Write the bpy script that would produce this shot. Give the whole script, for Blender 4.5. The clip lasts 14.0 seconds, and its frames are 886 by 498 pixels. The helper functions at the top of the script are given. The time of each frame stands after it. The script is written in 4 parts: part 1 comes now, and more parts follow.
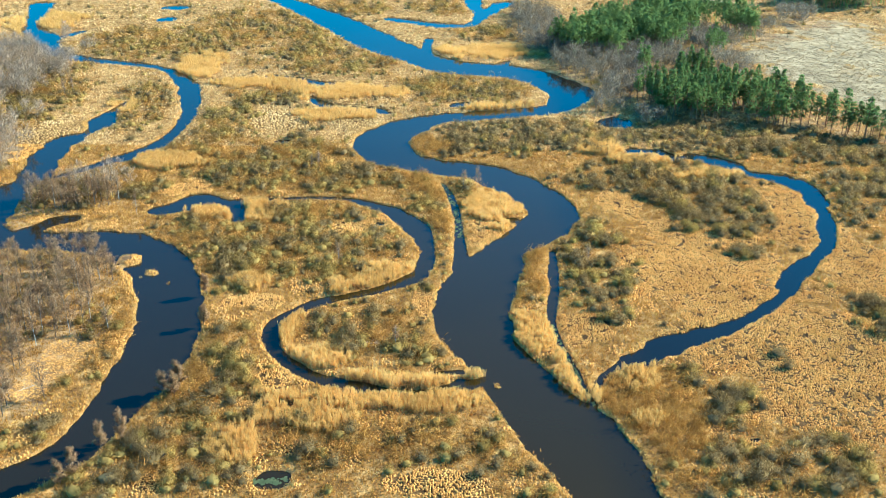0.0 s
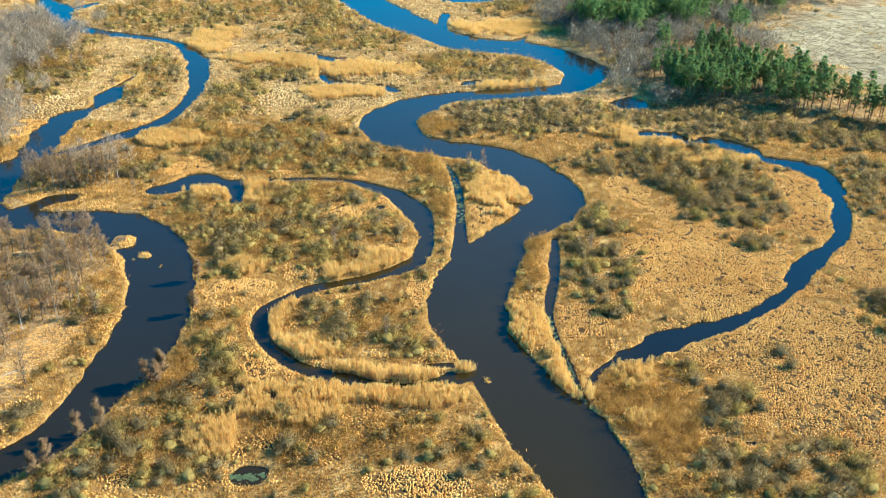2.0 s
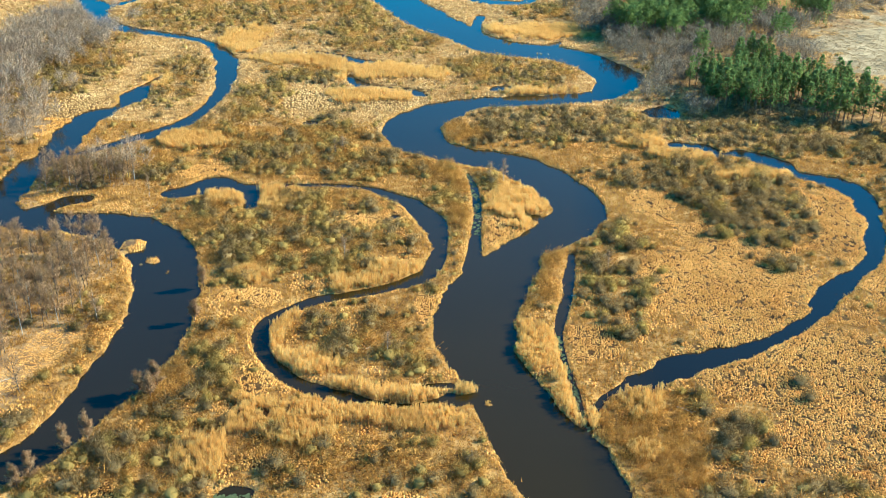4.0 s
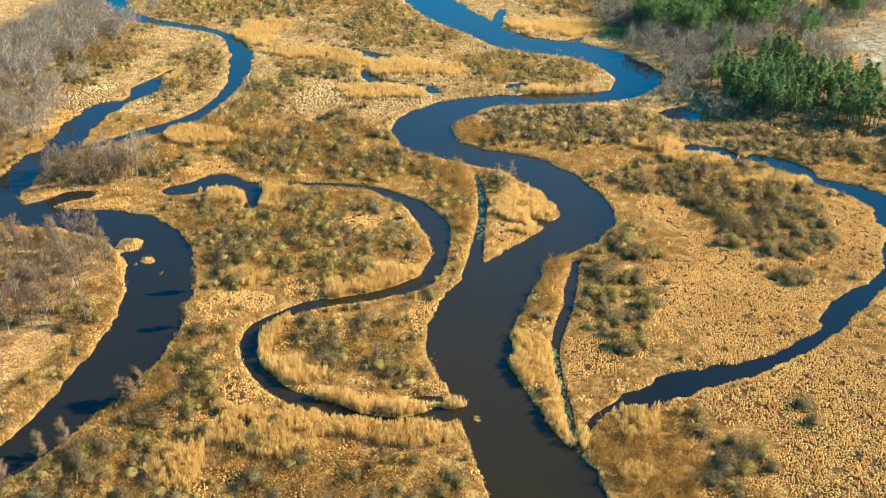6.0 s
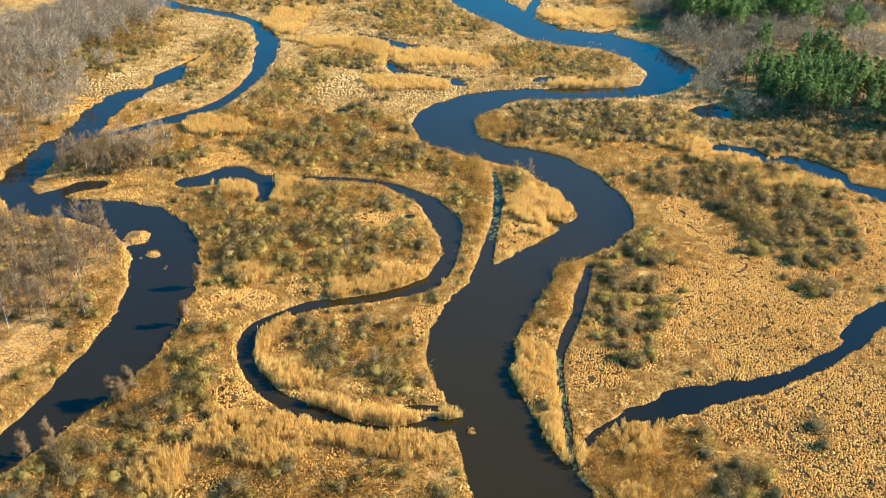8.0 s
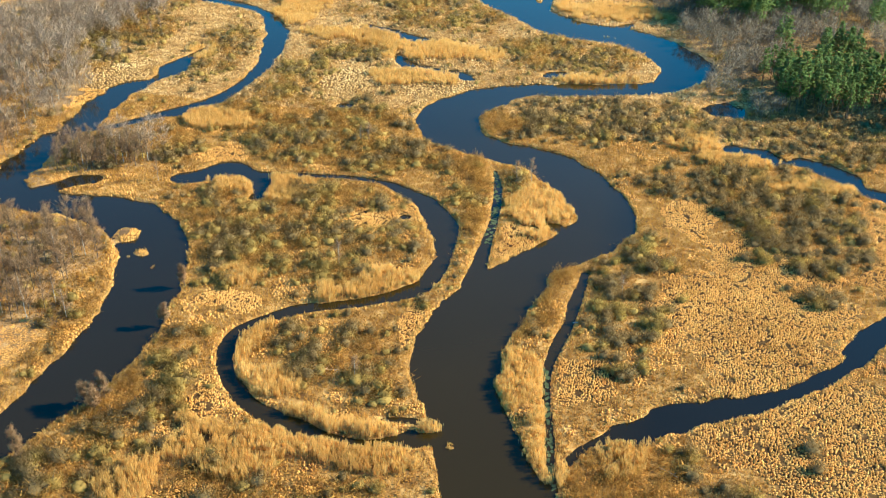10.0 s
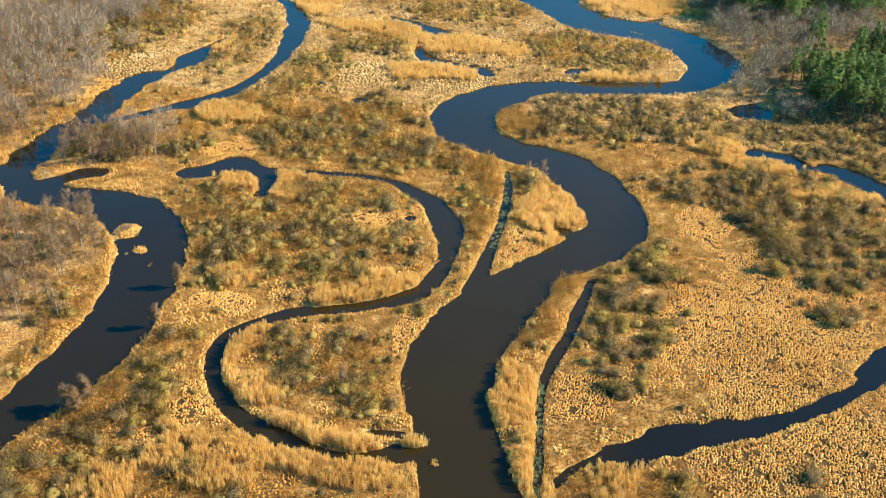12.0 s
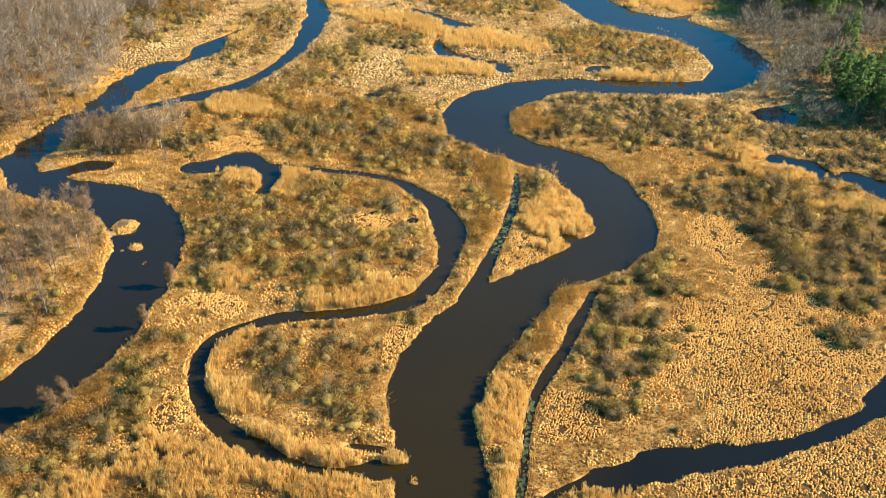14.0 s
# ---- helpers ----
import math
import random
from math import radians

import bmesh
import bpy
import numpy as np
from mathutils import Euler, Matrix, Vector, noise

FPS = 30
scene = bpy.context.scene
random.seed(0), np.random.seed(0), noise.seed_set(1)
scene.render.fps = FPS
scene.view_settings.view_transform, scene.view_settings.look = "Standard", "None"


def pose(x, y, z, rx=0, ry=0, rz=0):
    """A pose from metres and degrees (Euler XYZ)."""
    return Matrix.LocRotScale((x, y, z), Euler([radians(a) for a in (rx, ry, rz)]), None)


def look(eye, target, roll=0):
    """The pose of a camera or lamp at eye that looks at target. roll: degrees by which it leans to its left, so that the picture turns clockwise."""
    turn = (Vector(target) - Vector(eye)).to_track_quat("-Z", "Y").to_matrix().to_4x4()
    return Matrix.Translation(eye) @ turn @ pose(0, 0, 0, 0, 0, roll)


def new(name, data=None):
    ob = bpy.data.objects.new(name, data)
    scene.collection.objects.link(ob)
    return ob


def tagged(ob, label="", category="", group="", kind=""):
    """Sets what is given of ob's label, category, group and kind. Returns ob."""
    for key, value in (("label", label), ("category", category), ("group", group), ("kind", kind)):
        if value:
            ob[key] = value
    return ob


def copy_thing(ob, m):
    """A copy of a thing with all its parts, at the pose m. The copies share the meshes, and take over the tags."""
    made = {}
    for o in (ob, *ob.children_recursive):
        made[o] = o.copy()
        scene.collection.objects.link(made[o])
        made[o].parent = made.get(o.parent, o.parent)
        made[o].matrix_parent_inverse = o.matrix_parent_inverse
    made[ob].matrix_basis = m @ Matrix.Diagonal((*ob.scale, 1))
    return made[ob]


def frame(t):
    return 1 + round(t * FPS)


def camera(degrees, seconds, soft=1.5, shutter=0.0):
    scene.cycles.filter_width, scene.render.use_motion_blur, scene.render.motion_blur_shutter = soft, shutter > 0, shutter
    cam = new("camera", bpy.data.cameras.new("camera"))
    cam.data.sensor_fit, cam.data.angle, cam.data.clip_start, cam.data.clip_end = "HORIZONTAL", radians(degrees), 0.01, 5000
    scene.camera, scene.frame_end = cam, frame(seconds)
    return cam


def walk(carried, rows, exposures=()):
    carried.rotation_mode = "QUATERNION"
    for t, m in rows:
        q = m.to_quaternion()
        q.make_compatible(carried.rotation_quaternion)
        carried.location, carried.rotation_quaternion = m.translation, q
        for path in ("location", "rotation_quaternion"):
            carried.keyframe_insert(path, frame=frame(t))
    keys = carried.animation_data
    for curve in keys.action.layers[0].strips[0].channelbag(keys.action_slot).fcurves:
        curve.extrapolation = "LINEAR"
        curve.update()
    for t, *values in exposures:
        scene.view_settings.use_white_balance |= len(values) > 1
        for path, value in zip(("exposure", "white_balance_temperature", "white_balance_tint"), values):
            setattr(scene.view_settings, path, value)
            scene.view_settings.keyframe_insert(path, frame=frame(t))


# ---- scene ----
cam = camera(48.23, 14.0, 0.75)
PATH = [
    (0, (0.00, 0.00, 150.00), (-2.46, 271.98, 23.42), 0.43),
    (0.5, (2.89, 2.41, 150.10), (-1.26, 273.14, 20.92), 0.41),
    (1, (5.14, 5.12, 150.49), (-0.66, 274.14, 17.84), 0.45),
    (1.5, (7.40, 7.67, 150.93), (-0.15, 275.82, 16.60), 0.49),
    (2, (10.10, 10.08, 150.91), (-0.96, 278.07, 16.53), 0.48),
    (2.5, (12.82, 13.00, 151.15), (-3.28, 280.57, 16.44), 0.51),
    (3, (15.58, 15.66, 151.42), (-4.50, 282.85, 16.48), 0.53),
    (3.5, (18.34, 18.31, 151.43), (-4.46, 285.24, 16.42), 0.55),
    (6, (31.01, 31.97, 152.37), (-4.37, 295.98, 14.34), 0.65),
    (6.5, (33.28, 34.94, 152.54), (-4.79, 297.63, 12.74), 0.65),
    (7, (35.89, 37.83, 152.73), (-6.02, 299.45, 12.03), 0.68),
    (7.5, (38.94, 40.63, 152.94), (-7.13, 301.20, 11.60), 0.58),
    (8, (41.22, 43.53, 153.11), (-7.62, 303.14, 10.91), 0.58),
    (10.5, (53.29, 58.80, 154.10), (-6.50, 313.47, 7.24), 0.51),
    (11, (55.49, 61.92, 154.22), (-6.85, 315.46, 6.48), 0.50),
    (11.5, (57.58, 64.87, 154.42), (-8.00, 317.07, 5.78), 0.52),
    (12, (60.06, 68.02, 154.49), (-8.99, 318.84, 5.08), 0.47),
    (12.5, (62.32, 71.39, 154.50), (-9.40, 320.99, 4.30), 0.49),
    (13, (64.57, 74.57, 154.86), (-10.09, 322.69, 3.66), 0.49),
    (13.5, (66.76, 77.78, 154.94), (-10.73, 324.55, 2.94), 0.51),
    (14, (68.86, 81.06, 155.17), (-11.13, 326.43, 2.21), 0.51),
]
walk(cam, [(t, look(eye, target, roll)) for t, eye, target, roll in PATH], [(0.0, 1.67, 4940, -6), (3.5, 1.60, 5200, -4), (7.5, 1.54, 5500, -1), (10.5, 1.51, 5710, 1), (14.0, 1.48, 5900, 3)])

# ---- light ----
SUN_TURN, SUN_HEIGHT = 21.0, 29.0  # degrees: from +x towards +y, and above the horizon
to_sun = Vector((math.cos(radians(SUN_TURN)) * math.cos(radians(SUN_HEIGHT)), math.sin(radians(SUN_TURN)) * math.cos(radians(SUN_HEIGHT)), math.sin(radians(SUN_HEIGHT))))
world = bpy.data.worlds.new("sky")
scene.world = world
world.use_nodes = True
wn = world.node_tree.nodes
sky = wn.new("ShaderNodeTexSky")
sky.sky_type, sky.sun_disc = "NISHITA", False
sky.sun_elevation, sky.sun_rotation = radians(SUN_HEIGHT), radians(90 - SUN_TURN)
sky.air_density, sky.dust_density, sky.ozone_density = 1.2, 0.3, 2.5
wn["Background"].inputs["Strength"].default_value = 0.071
deep = wn.new("ShaderNodeMix")  # a clear, deep spring sky
deep.data_type, deep.blend_type = "RGBA", "MULTIPLY"
deep.inputs["Factor"].default_value = 1.0
deep.inputs[7].default_value = (0.12, 1.03, 1.40, 1)
world.node_tree.links.new(sky.outputs[0], deep.inputs[6])
world.node_tree.links.new(deep.outputs[2], wn["Background"].inputs["Color"])
sun = new("sun", bpy.data.lights.new("sun", "SUN"))
sun.data.energy, sun.data.angle, sun.data.color = 5.6, radians(0.6), (1.0, 0.83, 0.56)
sun.matrix_world = look(to_sun * 900, (0, 0, 0))


# ---- materials ----
def material(name, colours, rough=0.8, grain=0.5, island=True, bump=0.0, bump_scale=8.0, stain=0.04, spec=0.03, thin=0.0):
    """A matte natural surface: colours run over a ramp that grain, broad stains and each island's or object's own chance choose from."""
    m = bpy.data.materials.new(name)
    m.use_nodes = True
    n, l = m.node_tree.nodes, m.node_tree.links
    b = n["Principled BSDF"]
    b.inputs["Roughness"].default_value = rough
    b.inputs["Specular IOR Level"].default_value = spec
    geo, info = n.new("ShaderNodeNewGeometry"), n.new("ShaderNodeObjectInfo")
    fine, broad = n.new("ShaderNodeTexNoise"), n.new("ShaderNodeTexNoise")
    fine.inputs["Scale"].default_value, fine.inputs["Detail"].default_value = grain, 5
    broad.inputs["Scale"].default_value, broad.inputs["Detail"].default_value = stain, 3
    l.new(geo.outputs["Position"], fine.inputs["Vector"])
    l.new(geo.outputs["Position"], broad.inputs["Vector"])
    mix1, mix2 = n.new("ShaderNodeMath"), n.new("ShaderNodeMath")
    mix1.operation, mix2.operation = "MULTIPLY_ADD", "MULTIPLY_ADD"
    l.new(geo.outputs["Random Per Island"] if island else info.outputs["Random"], mix1.inputs[0])
    mix1.inputs[1].default_value = 0.4 if island else 0.25
    l.new(fine.outputs["Fac"], mix1.inputs[2])
    l.new(broad.outputs["Fac"], mix2.inputs[0])
    mix2.inputs[1].default_value = 0.9
    l.new(mix1.outputs[0], mix2.inputs[2])
    ramp = n.new("ShaderNodeValToRGB")
    span = n.new("ShaderNodeMapRange")
    span.inputs["From Min"].default_value, span.inputs["From Max"].default_value = 0.6, 1.65
    l.new(mix2.outputs[0], span.inputs["Value"])
    l.new(span.outputs[0], ramp.inputs["Fac"])
    while len(ramp.color_ramp.elements) < len(colours):
        ramp.color_ramp.elements.new(0.5)
    for k, c in enumerate(colours):
        ramp.color_ramp.elements[k].position = k / (len(colours) - 1)
        ramp.color_ramp.elements[k].color = (*c, 1)
    l.new(ramp.outputs[0], b.inputs["Base Color"])
    if thin:  # dry blades let some sun through
        glow, both = n.new("ShaderNodeBsdfTranslucent"), n.new("ShaderNodeMixShader")
        both.inputs["Fac"].default_value = thin
        l.new(ramp.outputs[0], glow.inputs["Color"])
        l.new(b.outputs[0], both.inputs[1])
        l.new(glow.outputs[0], both.inputs[2])
        l.new(both.outputs[0], n["Material Output"].inputs["Surface"])
    if bump:
        tex, bmp = n.new("ShaderNodeTexNoise"), n.new("ShaderNodeBump")
        tex.inputs["Scale"].default_value, tex.inputs["Detail"].default_value = bump_scale, 4
        l.new(geo.outputs["Position"], tex.inputs["Vector"])
        bmp.inputs["Strength"].default_value, bmp.inputs["Distance"].default_value = bump, 0.3
        l.new(tex.outputs["Fac"], bmp.inputs["Height"])
        l.new(bmp.outputs[0], b.inputs["Normal"])
    return m


STRAW = material("sedge_straw", [(0.40, 0.185, 0.048), (0.76, 0.41, 0.112), (0.92, 0.57, 0.185)], grain=0.3, thin=0.3)
RUST = material("dead_fen_grass", [(0.20, 0.085, 0.02), (0.47, 0.245, 0.054), (0.70, 0.435, 0.122)], grain=0.35, thin=0.3)
# Tan, paler than RUST, for grass and tussocks beyond y = 430.
TAN = material("tan_fen_grass", [(0.34, 0.195, 0.072), (0.63, 0.40, 0.16), (0.86, 0.61, 0.29)], grain=0.12, thin=0.3)
REED = material("dry_reed", [(0.46, 0.255, 0.07), (0.70, 0.435, 0.132), (0.85, 0.60, 0.23)], grain=0.4, thin=0.45)
WILLOW = material("willow_twigs", [(0.155, 0.104, 0.045), (0.245, 0.167, 0.072), (0.345, 0.24, 0.105)], grain=0.5, stain=0.02, thin=0.28)
OLIVE = material("olive_willow_twigs", [(0.21, 0.135, 0.040), (0.34, 0.23, 0.066), (0.47, 0.33, 0.10)], grain=0.4, stain=0.02, thin=0.3)
SCRUB = material("golden_scrub_twigs", [(0.26, 0.125, 0.032), (0.44, 0.235, 0.058), (0.60, 0.36, 0.10)], grain=0.2, stain=0.03, thin=0.4)
CATKIN = material("budding_twigs", [(0.30, 0.215, 0.065), (0.44, 0.32, 0.085)], grain=0.3, thin=0.3)
TWIGS = material("bare_twigs", [(0.28, 0.168, 0.092), (0.40, 0.25, 0.138), (0.53, 0.35, 0.195)], grain=0.2, stain=0.03, thin=0.3)
GREY_TWIGS = material("grey_twigs", [(0.26, 0.195, 0.145), (0.38, 0.29, 0.215), (0.52, 0.40, 0.30)], grain=0.2, stain=0.03, thin=0.3)
# Grey twigs again, darkened to paint in the shade beside the pine stand.
SHADED_TWIGS = material("shaded_alder_twigs", [(0.13, 0.112, 0.09), (0.21, 0.182, 0.145), (0.30, 0.26, 0.21)], grain=0.2, stain=0.03, thin=0.2)
BARK = material("grey_bark", [(0.08, 0.06, 0.045), (0.17, 0.13, 0.10)], grain=3.0)
BIRCH = material("birch_bark", [(0.26, 0.235, 0.20), (0.58, 0.54, 0.48)], grain=2.0)
PINE_BARK = material("pine_bark", [(0.16, 0.09, 0.05), (0.34, 0.19, 0.11)], grain=2.0)
NEEDLES = material("pine_needles", [(0.115, 0.17, 0.06), (0.215, 0.305, 0.10), (0.32, 0.42, 0.145)], grain=0.4, thin=0.5)
ALGAE = material("green_algae", [(0.035, 0.042, 0.02), (0.06, 0.075, 0.036), (0.095, 0.105, 0.05)], grain=0.6, rough=0.5)
PALE = material("pale_meadow_grass", [(0.27, 0.19, 0.105), (0.39, 0.285, 0.16), (0.52, 0.39, 0.23)], grain=0.2, thin=0.2)
SAND = material("rut_sand", [(0.34, 0.27, 0.18), (0.48, 0.39, 0.27), (0.60, 0.50, 0.36)], grain=0.8)
DEADWOOD = material("bleached_wood", [(0.40, 0.35, 0.28), (0.70, 0.64, 0.54)], grain=2.0)
WATER = bpy.data.materials.new("peat_water")


def water_material(m):
    m.use_nodes = True
    n, l = m.node_tree.nodes, m.node_tree.links
    b = n["Principled BSDF"]
    b.inputs["Roughness"].default_value, b.inputs["IOR"].default_value = 0.04, 1.33
    b.inputs["Specular IOR Level"].default_value = 0.34
    geo = n.new("ShaderNodeNewGeometry")
    murk = n.new("ShaderNodeTexNoise")
    murk.inputs["Scale"].default_value, murk.inputs["Detail"].default_value = 0.03, 3
    l.new(geo.outputs["Position"], murk.inputs["Vector"])
    dark_water, brown_water = n.new("ShaderNodeValToRGB"), n.new("ShaderNodeValToRGB")
    for ramp, low, high in ((dark_water, (0.0065, 0.0055, 0.0038), (0.0095, 0.008, 0.0055)), (brown_water, (0.0175, 0.011, 0.002), (0.0225, 0.0142, 0.003))):
        ramp.color_ramp.elements[0].color, ramp.color_ramp.elements[1].color = (*low, 1), (*high, 1)
        l.new(murk.outputs["Fac"], ramp.inputs["Fac"])
    # base colour is brownest from x = -10 to 36, darker west and east of it
    axes, span, both = n.new("ShaderNodeSeparateXYZ"), n.new("ShaderNodeValToRGB"), n.new("ShaderNodeMix")
    across = n.new("ShaderNodeMapRange")
    across.inputs["From Min"].default_value, across.inputs["From Max"].default_value = -100, 100
    for k, (place, share) in enumerate(((0.1, 0.5), (0.45, 1.0), (0.68, 1.0), (0.8, 0.0))):
        stop = span.color_ramp.elements.new(place) if k > 1 else span.color_ramp.elements[k]
        stop.position, stop.color = place, (share, share, share, 1)
    both.data_type = "RGBA"
    l.new(geo.outputs["Position"], axes.inputs[0])
    l.new(axes.outputs["X"], across.inputs["Value"])
    l.new(across.outputs[0], span.inputs["Fac"])
    l.new(span.outputs[0], both.inputs["Factor"])
    l.new(dark_water.outputs[0], both.inputs[6])
    l.new(brown_water.outputs[0], both.inputs[7])
    l.new(both.outputs[2], b.inputs["Base Color"])
    tex, bmp = n.new("ShaderNodeTexNoise"), n.new("ShaderNodeBump")
    tex.inputs["Scale"].default_value, tex.inputs["Detail"].default_value = 0.6, 4
    l.new(geo.outputs["Position"], tex.inputs["Vector"])
    bmp.inputs["Strength"].default_value, bmp.inputs["Distance"].default_value = 0.25, 0.05
    l.new(tex.outputs["Fac"], bmp.inputs["Height"])
    l.new(bmp.outputs[0], b.inputs["Normal"])


water_material(WATER)

# ---- plan ----
# Channels: centre line and width, metres.
MAIN_UPPER = [
    (-128.3, 770.1, 19.3), (-91.5, 714.6, 28.7), (-64.7, 666.8, 31.2), (-42.2, 628.2, 32.2), (-20.5, 599, 26.3),
    (2, 576.4, 31), (24.4, 571.4, 29.5), (43.6, 560.8, 27.3), (58.8, 540.2, 26.2), (64, 521.2, 24.9), (53.1, 496.8, 15.5),
    (30.6, 486.3, 16.4), (13.3, 481.9, 16.7), (-9.5, 474.6, 18.1), (-25.6, 457.9, 24.7), (-33.5, 438.2, 26.1),
    (-27.2, 419.6, 26.2),
]
MAIN_LOWER = [
    (-27.2, 419.6, 18.3), (-10.4, 407.8, 19.8), (12.3, 400.7, 20.8), (27.1, 384.1, 23.3), (38.9, 359.5, 20.1),
    (33.6, 340.2, 18.9), (21.2, 324.6, 15.7), (14.6, 309.1, 20.2), (9.4, 291, 24.2), (7.1, 272.6, 24.5), (9.2, 256.6, 21.8),
    (15.9, 242.7, 18.2), (21.5, 228.7, 22.3), (28.4, 215.8, 25.4), (34.8, 202.3, 25.2), (39.7, 185.9, 19.4),
]
BRANCH_WEST = [
    (-311.7, 752.6, 17.5), (-299.1, 712.1, 14.5), (-291.5, 680.6, 7.4), (-284.8, 665.9, 15.7), (-266.3, 642.4, 15.7),
    (-252.8, 613.6, 12.3), (-237.9, 596.8, 13.2), (-219, 587, 9.6), (-198.9, 580.3, 9.7), (-184, 575.6, 8.8),
    (-166.7, 564, 7), (-150.6, 540.7, 10.8), (-141.1, 515.6, 12.7), (-133.2, 480.2, 8.5), (-132.5, 453.4, 6.7),
    (-136, 431.3, 9.2), (-144.5, 416.4, 9.7), (-153.7, 405.8, 7.2), (-163.5, 393.3, 4.8), (-169.9, 386.4, 2.9),
]
BRANCH_SLOUGH = [
    (-169.6, 499.5, 4), (-173, 479, 7.5), (-172.5, 464.1, 13.9), (-173.2, 447.7, 6.9), (-178.5, 439.6, 14.2),
    (-180.9, 426.2, 14.5), (-180, 409.7, 13.2), (-177.5, 389.8, 13.3), (-178.1, 371.9, 13), (-176.3, 352.1, 14.8),
    (-175.8, 338.9, 14.7),
]
BIG_WEST = [
    (-175.8, 338.9, 8.3), (-167.3, 329.8, 11.5), (-159.8, 325.4, 16.3), (-151.3, 324.6, 15.9), (-140.1, 324.9, 16),
    (-128.6, 324.5, 18.9), (-117.1, 320.8, 22.3), (-105.6, 310.9, 22.6), (-97, 298.8, 21.2), (-90.6, 282.5, 19.9),
    (-88.1, 270.3, 18.9), (-85.9, 256.3, 19.9), (-86.1, 242.6, 19.8), (-87.1, 227.2, 17), (-90, 215.8, 14.1),
    (-93.8, 202.2, 12.8), (-100.4, 191.7, 13.8), (-107.5, 185.8, 15.9),
]
HORSESHOE_NORTH = [
    (-113.5, 354.7, 9.3), (-109.4, 356, 11.4), (-101.1, 365.6, 11.7), (-89.6, 362.3, 8.7), (-81.3, 365.8, 4.6),
    (-68, 367.7, 4), (-54.6, 369.3, 4), (-40.7, 367.6, 4.4), (-30.6, 361.1, 6.9), (-22.4, 355.8, 7.9), (-13.1, 339.4, 10.1),
    (-8.6, 321.8, 6), (-9.2, 308.8, 6.7), (-10.2, 301.7, 6.7), (-17, 293.6, 6.3),
]
HORSESHOE_SOUTH = [
    (-17, 294.4, 4.7), (-26.8, 287.5, 4.8), (-36.1, 283.5, 4.8), (-42.8, 279.8, 5.3), (-48.6, 274.7, 4.5),
    (-52.9, 268.2, 4.8), (-54.2, 260.5, 5.1), (-51.5, 250.5, 4.1), (-47.5, 245.1, 4.6), (-41.5, 238.7, 5.3),
    (-36.6, 235.3, 5.8), (-30.2, 232.4, 6.2), (-22.2, 230, 5.8), (-14.8, 228.6, 4.4), (-7, 228.9, 3), (0.7, 231.5, 4.7),
    (6.6, 235.1, 7.8),
]
SIDE_ARM = [
    (-86.1, 358.6, 9), (-82.2, 351.6, 6.2), (-81.7, 346, 5.6),
]
ISLAND_CHANNEL = [
    (-4.1, 387.4, 2.4), (-2, 379.7, 2.8), (0.3, 369.6, 3.2), (2, 354.7, 3.6), (2.8, 343.8, 3.6), (3, 332.8, 4.2),
    (3.4, 318.2, 6), (2.8, 305.9, 5.2),
]
EAST_POND = [
    (84.4, 429.5, 10), (91.1, 428.6, 10.4), (96.7, 424.1, 10.4),
]
EAST_LOOP_N = [
    (109.1, 424.2, 11.3), (114.5, 420.9, 13.1), (120.2, 415.5, 13.6), (123.7, 409.8, 10.3), (127.3, 403.2, 6.2),
    (132.8, 399.9, 10.4), (140.8, 396.4, 13.9), (144.4, 389.5, 12.3), (146.8, 381.1, 10.6), (145.4, 369, 10.1),
]
EAST_LOOP_S = [
    (145.4, 371, 6.2), (145.6, 358.2, 4.8), (141.8, 344.4, 6.1), (137.4, 330.2, 5.5), (129.2, 318.2, 5.3), (119.6, 308, 8.3),
    (113.4, 298, 8.3), (109.3, 289.1, 4.2), (100.6, 279.5, 5.5), (91.8, 271.6, 5.3), (82.7, 265.1, 7.4), (72, 259.4, 8.4),
    (62.4, 253.6, 9.8), (55.1, 247.7, 10), (49, 243.8, 5.2), (44.3, 239.9, 2.6), (40.6, 232.9, 2.4),
]
EAST_SLOUGH = [
    (36.3, 320, 3), (35.1, 305.4, 3.6), (34.4, 292.6, 3.4), (32.2, 276.9, 3.2), (31.6, 267.8, 2.6), (32.6, 258, 2.4),
    (34.5, 248.6, 2.4), (35.9, 239.4, 2.4), (37.2, 231, 2.6), (39.3, 223.8, 2.6),
]
FAR_POND_WEST = [
    (-104.2, 553.7, 8), (-90.5, 548.7, 8.7), (-76.6, 540.9, 8.5), (-66.6, 536.6, 8.7),
]
FAR_POND_EAST = [
    (-75.4, 511.2, 3.2), (-67.6, 499.5, 8.7), (-59, 494.7, 8), (-47, 492.1, 8.2), (-38.1, 489.4, 7.6), (-34.2, 485.1, 6.7),
]
FAR_LOOP = [
    (-45.8, 711.4, 10.5), (-25.1, 699.1, 13.9), (-5, 691.2, 14.2), (9.8, 692.4, 10.7), (18.2, 719.7, 6.5), (15, 773.2, 13.5),
    (14.6, 827.8, 13.7),
]
FAR_ARM = [
    (18.1, 715.9, 11.6), (28.9, 748.4, 12.9), (38.7, 770.4, 18),
]
FAR_INLET = [
    (-16.2, 648.2, 7.1), (-17.1, 626.2, 6.2), (-15.6, 608.5, 6.8),
]
BAY_INLET = [
    (27.3, 583.8, 8.1), (32.7, 592.1, 5.4),
]
INLET_WEST = [(-157.9, 333.6, 8), (-153.3, 337.9, 8), (-149.8, 342.8, 10), (-145.8, 345.1, 8)]
